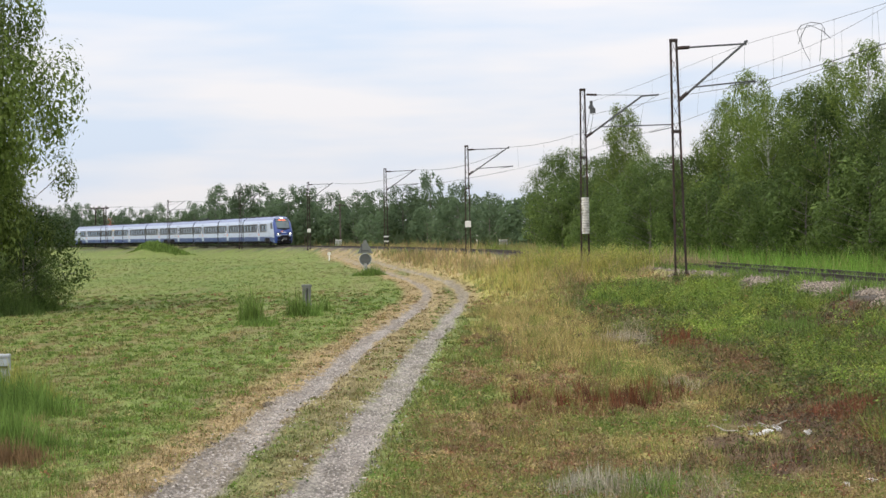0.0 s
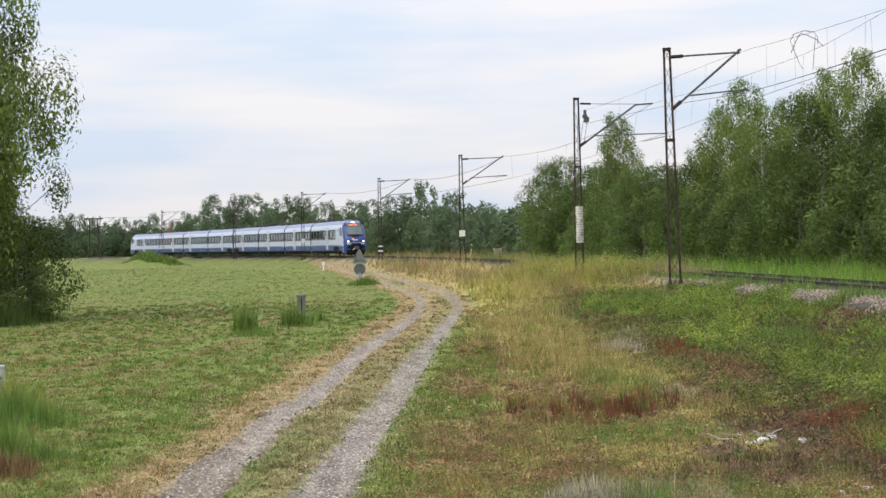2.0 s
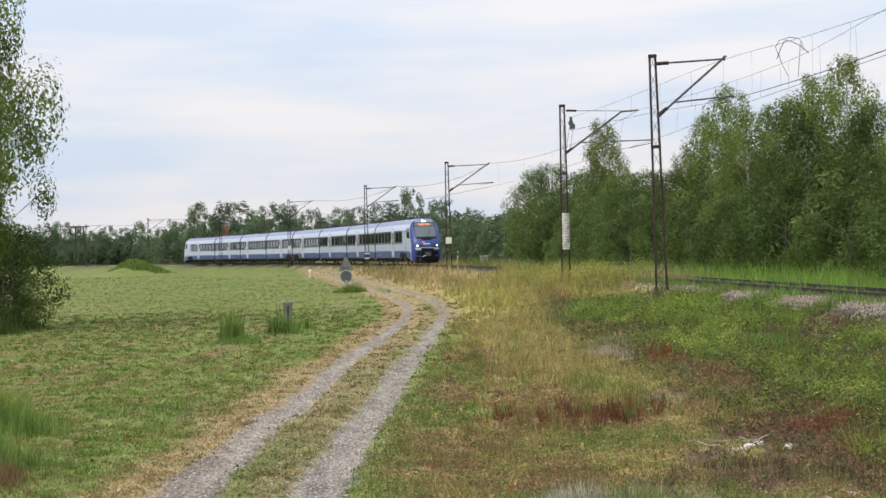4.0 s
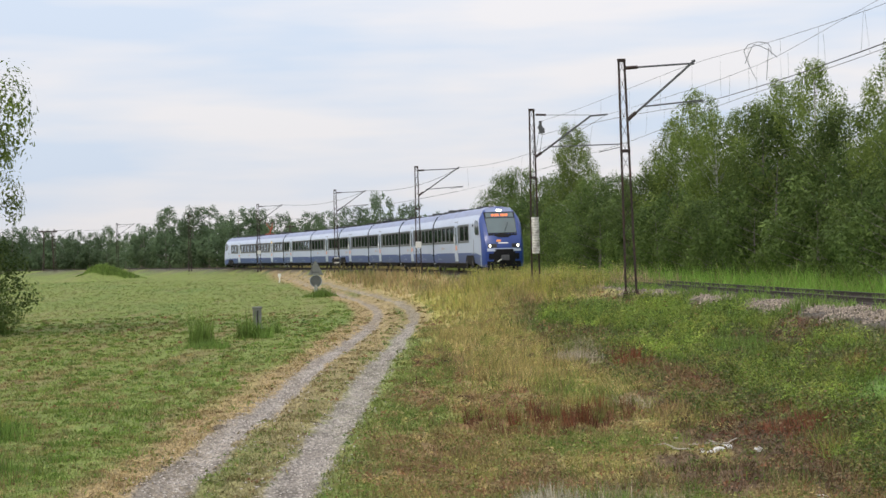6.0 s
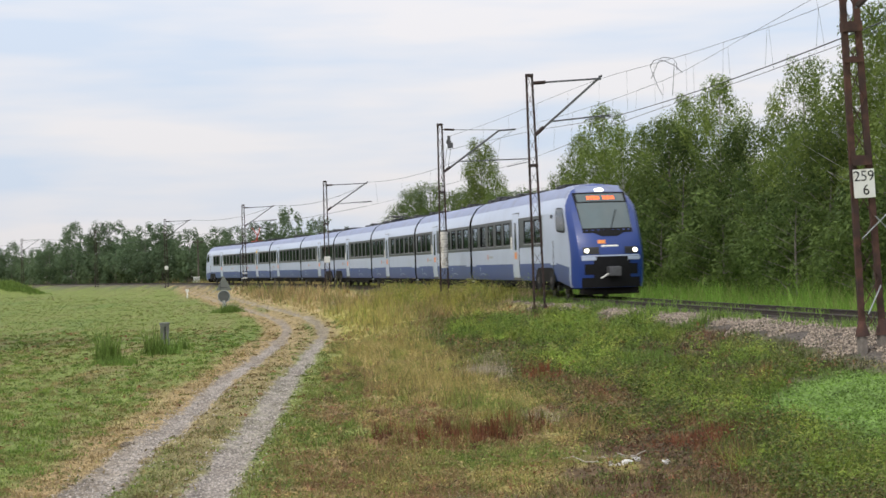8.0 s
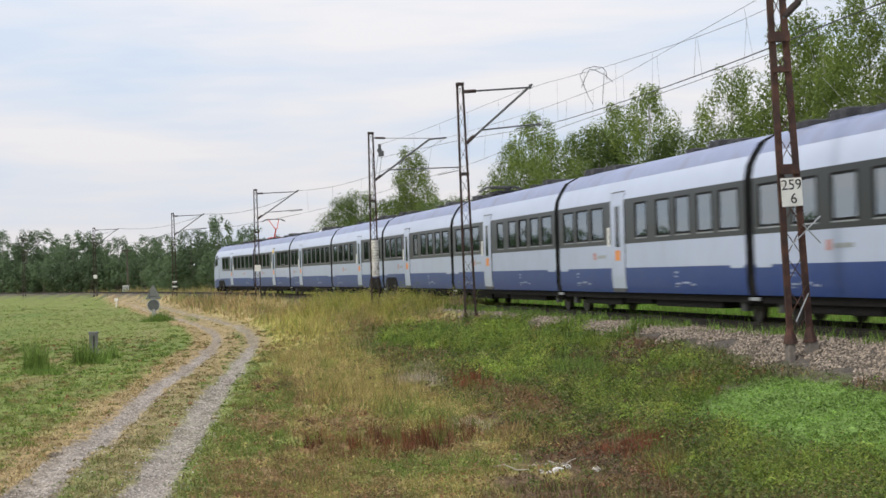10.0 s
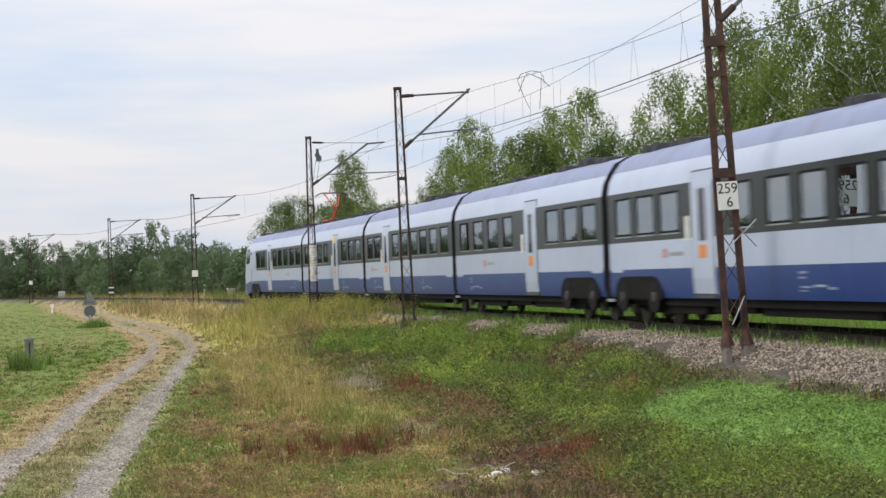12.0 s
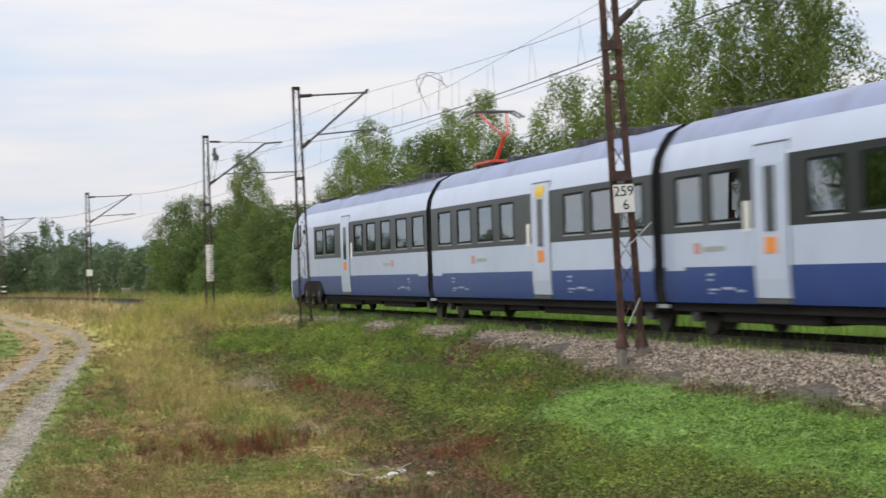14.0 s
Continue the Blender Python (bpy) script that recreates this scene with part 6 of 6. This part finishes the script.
def build_sign():
    root = empty("road_sign", stand(-5.7, 129.5, 4), label="back of a grey triangular sign above a round sign", category="road sign")
    dull = material("dull_zinc", (0.19, 0.20, 0.185), 0.6, 0.2, 0.2, 5)
    part("post", rod(bmesh.new(), (0, 0, 0), (0, 0, 2.55), 0.045, 8), dull, root)
    part("footing", rod(bmesh.new(), (0, 0, 0), (0, 0, 0.9), 0.13, 8), CONCRETE, root)
    bm = bmesh.new()
    tri = [bm.verts.new((a, -0.06, z)) for a, z in ((-0.56, 1.62), (0.56, 1.62), (0.06, 2.62), (-0.06, 2.62))]
    f = bm.faces.new(tri)
    ex = bmesh.ops.extrude_face_region(bm, geom=[f])
    bmesh.ops.translate(bm, verts=[v for v in ex["geom"] if isinstance(v, bmesh.types.BMVert)], vec=(0, -0.02, 0))
    tr = part("triangular_plate", bm, dull, root, "back of a triangular plate")
    part("bracket", boxes((-0.3, -0.22, -0.1, -0.08, 1.7, 2.3), (-0.26, 0.26, -0.1, -0.085, 1.78, 1.85)), STEEL, tr)
    disc = part("round_plate", rod(bmesh.new(), (0, -0.06, 1.18), (0, -0.085, 1.18), 0.43, 28), material("dull_sign_back", (0.11, 0.115, 0.11), 0.6, 0.2, 0.2, 5), root, "dark back of a round plate")
    bm = bmesh.new()
    pts = [(0.43 * math.cos(k), 0.43 * math.sin(k)) for k in np.linspace(0, 2 * math.pi, 29)]
    for (a, b), (c, d) in zip(pts[:-1], pts[1:]):
        rod(bm, (a, -0.09, 1.18 + b), (c, -0.09, 1.18 + d), 0.028, 5)
    part("rim", bm, GALV, disc)


def build_cabinets():
    for x, y, w, h in ((7.5, 222.0, 0.95, 1.25), (-17.2, 292.0, 1.0, 1.3)):
        root = empty("relay_cabinet", stand(x, y, 5), label="pale grey trackside relay cabinet", category="cabinet")
        body = part("body", boxes((-w / 2, w / 2, -0.35, 0.35, 0.1, h), bevel=0.03), material("pale_cabinet_paint", (0.52, 0.56, 0.60), 0.5, var=0.1, scale=3), root)
        part("lid", boxes((-w / 2 - 0.06, w / 2 + 0.06, -0.42, 0.42, h, h + 0.09), bevel=0.02), PLATE, root)
        part("door_leaf", boxes((-w / 2 + 0.08, -0.02, -0.375, -0.35, 0.22, h - 0.1), (0.02, w / 2 - 0.08, -0.375, -0.35, 0.22, h - 0.1), bevel=0.01), GALV, body)
    for x, y, h in ((4.3, 226.0, 1.9), (6.1, 226.0, 0.6), (-12.6, 196.0, 1.0)):
        root = empty("white_marker", stand(x, y), label="white painted trackside marker post", category="post")
        part("post", rod(bmesh.new(), (0, 0, 0), (0, 0, h), 0.07, 8), PLATE, root)
        part("head", boxes((-0.17, 0.17, -0.06, 0.04, h - 0.32, h), bevel=0.02), PLATE, root)
    # a short white box by the near edge of the meadow, seen edge on
    root = empty("grey_cabinet", stand(-8.62, 33.9, 8), label="small light grey cabinet with a latch, deep in grass", category="cabinet")
    body = part("body", boxes((-0.30, 0.30, -0.16, 0.16, 0, 0.86), bevel=0.03), material("light_grey_paint", (0.42, 0.46, 0.50), 0.5, var=0.12, scale=4), root)
    part("lid_edge", boxes((-0.31, 0.31, -0.17, 0.17, 0.80, 0.87), bevel=0.02), GALV, root)
    part("latch", boxes((0.12, 0.27, -0.19, -0.16, 0.62, 0.66)), INK, body)
    # wooden pole in front of the far woods
    root = empty("timber_pole", stand(-17.2, 298.0), label="old timber line pole with a cross arm", category="pole")
    part("pole", rod(bmesh.new(), (0, 0, 0), (0, 0, 7.6), 0.14, 8, 0.1), SLEEPER, root)
    part("cross_arm", boxes((-0.9, 0.9, -0.05, 0.05, 7.1, 7.25)), SLEEPER, root)
    root = empty("twin_pole", stand(-82.0, 425.0), label="dark lattice pole with a short cross beam", category="pole")
    for dx in (-1.2, 1.2):
        part("leg", rod(bmesh.new(), (dx, 0, 0), (dx * 0.8, 0, 9.6), 0.14, 6), RUST_DARK, root)
    part("beam", boxes((-2.2, 2.2, -0.12, 0.12, 9.5, 9.8)), RUST_DARK, root)


def build_litter():
    pale = material("bleached_stone", (0.62, 0.60, 0.57), 0.85, var=0.15, scale=20, bump=0.3)
    for i, (x, y, r) in enumerate(((4.42, 25.0, 0.05), (4.55, 25.15, 0.06), (4.30, 25.1, 0.045), (4.72, 25.4, 0.07), (5.08, 25.0, 0.062), (4.62, 20.6, 0.05), (4.95, 20.75, 0.055))):
        bm = bmesh.new()
        bmesh.ops.create_icosphere(bm, subdivisions=2, radius=1.0)
        g = np.random.default_rng(200 + i)
        for v in bm.verts:
            v.co *= 1 + 0.35 * noise.noise(v.co * 1.6 + Vector((i * 3.1, 0, 0)))
        bmesh.ops.scale(bm, vec=(r * g.uniform(0.9, 1.6), r, r * g.uniform(0.5, 0.8)), verts=bm.verts)
        ob = part("stone", bm, pale)
        ob.matrix_basis = stand(x, y, g.uniform(0, 360), 0.01 - r * 0.5)
        tagged(ob, "pale bleached stone lying on bare brown ground", "stone", "pale stones")
    dead = material("dead_twig", (0.42, 0.38, 0.32), 0.9, var=0.2, scale=10)
    for i in range(9):
        g = np.random.default_rng(300 + i)
        bm = bmesh.new()
        p = Vector((0, 0, 0.02))
        for _ in range(4):
            q = p + Vector((g.uniform(0.05, 0.16), g.normal(0, 0.04), g.normal(0.01, 0.02)))
            rod(bm, p, q, 0.009, 5)
            p = q
        ob = part("twig", bm, dead)
        ob.matrix_basis = stand(4.55 + g.normal(0, 0.35), 25.6 + g.normal(0, 0.6), g.uniform(0, 360), 0.0)
        tagged(ob, "bleached dead twig on the ground", "twig", "dead twigs")


def build_lane_stones(n=11000):
    """Grit and pebbles in the two ruts."""
    y = 17 * (75 / 17) ** rng.random(n)
    x = lane_x(y) + np.where(rng.random(n) < 0.5, -0.85, 0.85) + rng.normal(0, 0.23, n)
    z = land(x, y) + 0.004
    octa = np.array([(1, 0, 0), (-1, 0, 0), (0, 1, 0), (0, -1, 0), (0, 0, 0.7), (0, 0, -0.7)], float)
    fo = np.array([(0, 2, 4), (2, 1, 4), (1, 3, 4), (3, 0, 4), (2, 0, 5), (1, 2, 5), (3, 1, 5), (0, 3, 5)])
    v = octa[None] * (rng.uniform(0.009, 0.026, (n, 1, 1)) * rng.uniform(0.6, 1.4, (n, 6, 3))) + np.stack([x, y, z], 1)[:, None]
    ob = mesh_np("lane_gravel", v.reshape(-1, 3), ((np.arange(n) * 6)[:, None, None] + fo[None]).reshape(-1, 3), material("lane_gravel", (0.36, 0.32, 0.28), 0.9, var=0.2, scale=20, island=0.5))
    tagged(ob, "loose grey pebbles and grit in the lane's ruts", "gravel", kind="stuff")


build_post()
build_sign()
build_cabinets()
build_litter()
build_lane_stones()
GREEN, FRESH, STRAW, YELLOW_GREEN, RUSSET = (0.15, 0.225, 0.05), (0.16, 0.25, 0.055), (0.36, 0.28, 0.16), (0.30, 0.29, 0.07), (0.22, 0.09, 0.05)
weeds(-5.45, 66.0, 0.16, 1.35, 46, GREEN)
weeds(-5.05, 66.0, 0.24, 0.75, 50, FRESH)
weeds(-4.75, 70.0, 0.14, 0.9, 22, GREEN)
weeds(-6.75, 62.0, 0.15, 1.5, 60, GREEN)
weeds(-6.2, 60.0, 0.6, 0.35, 120, FRESH)
weeds(-5.3, 128.6, 0.55, 0.8, 130, GREEN)
weeds(-6.4, 25.4, 0.45, 0.75, 300, FRESH)
weeds(-7.7, 31.0, 0.7, 0.85, 400, FRESH)
weeds(-6.0, 24.0, 0.35, 0.45, 120, (0.22, 0.14, 0.07))
weeds(-8.2, 33.0, 0.5, 0.9, 200, YELLOW_GREEN)
weeds(1.7, 19.8, 0.35, 0.35, 140, (0.40, 0.36, 0.28))
weeds(2.2, 19.6, 0.3, 0.4, 90, FRESH)
weeds(4.5, 45.5, 0.45, 0.45, 160, (0.42, 0.36, 0.27), "bleached dry grass tuft")
weeds(6.2, 27.0, 0.5, 0.3, 160, RUSSET, "rust-brown seeding docks")
weeds(-19.4, 66.5, 0.9, 0.8, 200, (0.20, 0.15, 0.07))
weeds(-18.2, 72.0, 0.9, 1.3, 240, (0.09, 0.14, 0.035))
weeds(-19.6, 68.5, 0.9, 1.2, 240, (0.10, 0.15, 0.04))
weeds(-17.6, 75.5, 0.7, 1.2, 160, (0.11, 0.17, 0.04))
for k in range(16):
    weeds(4.6 + 0.35 * k + rng.normal(0, 0.6), 112 - 2.3 * k + rng.normal(0, 3), 1.3, 0.95, 90, YELLOW_GREEN if k % 3 else STRAW, "tall yellow-green flowering weeds on the bank")
wx_, wy_ = np.array([4.6 + 0.07 * k for k in range(80)]) + rng.normal(0, 0.7, 80), np.array([113 - 0.46 * k for k in range(80)]) + rng.normal(0, 2.5, 80)
herbs("yellow_weeds", wx_, wy_, 0.65 + 0.7 * rng.random(80), 0.45 + 0.4 * rng.random(80), 150, np.full(80, 0.10), np.array([(0.40, 0.38, 0.09), (0.30, 0.33, 0.075), (0.46, 0.38, 0.13), (0.22, 0.28, 0.06)])[rng.integers(4, size=80)],
      "bushy yellow-flowering weeds on the bank", 0.5)
for k in range(14):
    weeds(8.5 + rng.normal(0, 0.9), 44 + 2.0 * k + rng.normal(0, 1.2), 0.6, 0.5, 90, GREEN if k % 2 else FRESH)
n_ = 2600
s_ = 24 + 80 * rng.random(n_)
side_ = np.where(rng.random(n_) < 0.55, -1.15 - 0.7 * rng.random(n_), 1.3 * (rng.random(n_) - 0.5) + 0.2)
patchy = (np.sin(s_ * 0.83) + np.sin(s_ * 1.9 + 2) + 0.6 * np.sin(s_ * 4.3)) > 0.15 - 0.012 * s_
x_ = np.interp(s_, ARC, LX) + side_ * np.cos(np.interp(s_, ARC, LH))
y_ = np.interp(s_, ARC, LY) + side_ * np.sin(np.interp(s_, ARC, LH))
x_, y_, s_ = x_[patchy], y_[patchy], s_[patchy]
blades("track_weeds", x_, y_, 0.12 + 0.22 * rng.random(len(x_)), 0.008 + 0.0004 * s_, np.array(FRESH) * (0.7 + 0.7 * rng.random((len(x_), 1))), "patches of weeds growing through the ballast", each=5, spread_by=0.08, category="weeds")
for k in range(7):
    weeds(-46 + rng.normal(0, 2.2), 280 + rng.normal(0, 2.5), 1.5, 1.0, 120, (0.17, 0.25, 0.055), "mound overgrown with tall grass")


# ---- pieces of the track, last ----
build_sleepers()
build_ballast()


def motions():
    """The cars run along the line and round its bend."""
    for i, car in enumerate(cars):
        walk(car, [(0.5 * k, car_pose(i, 0.5 * k)) for k in range(29)])


motions()
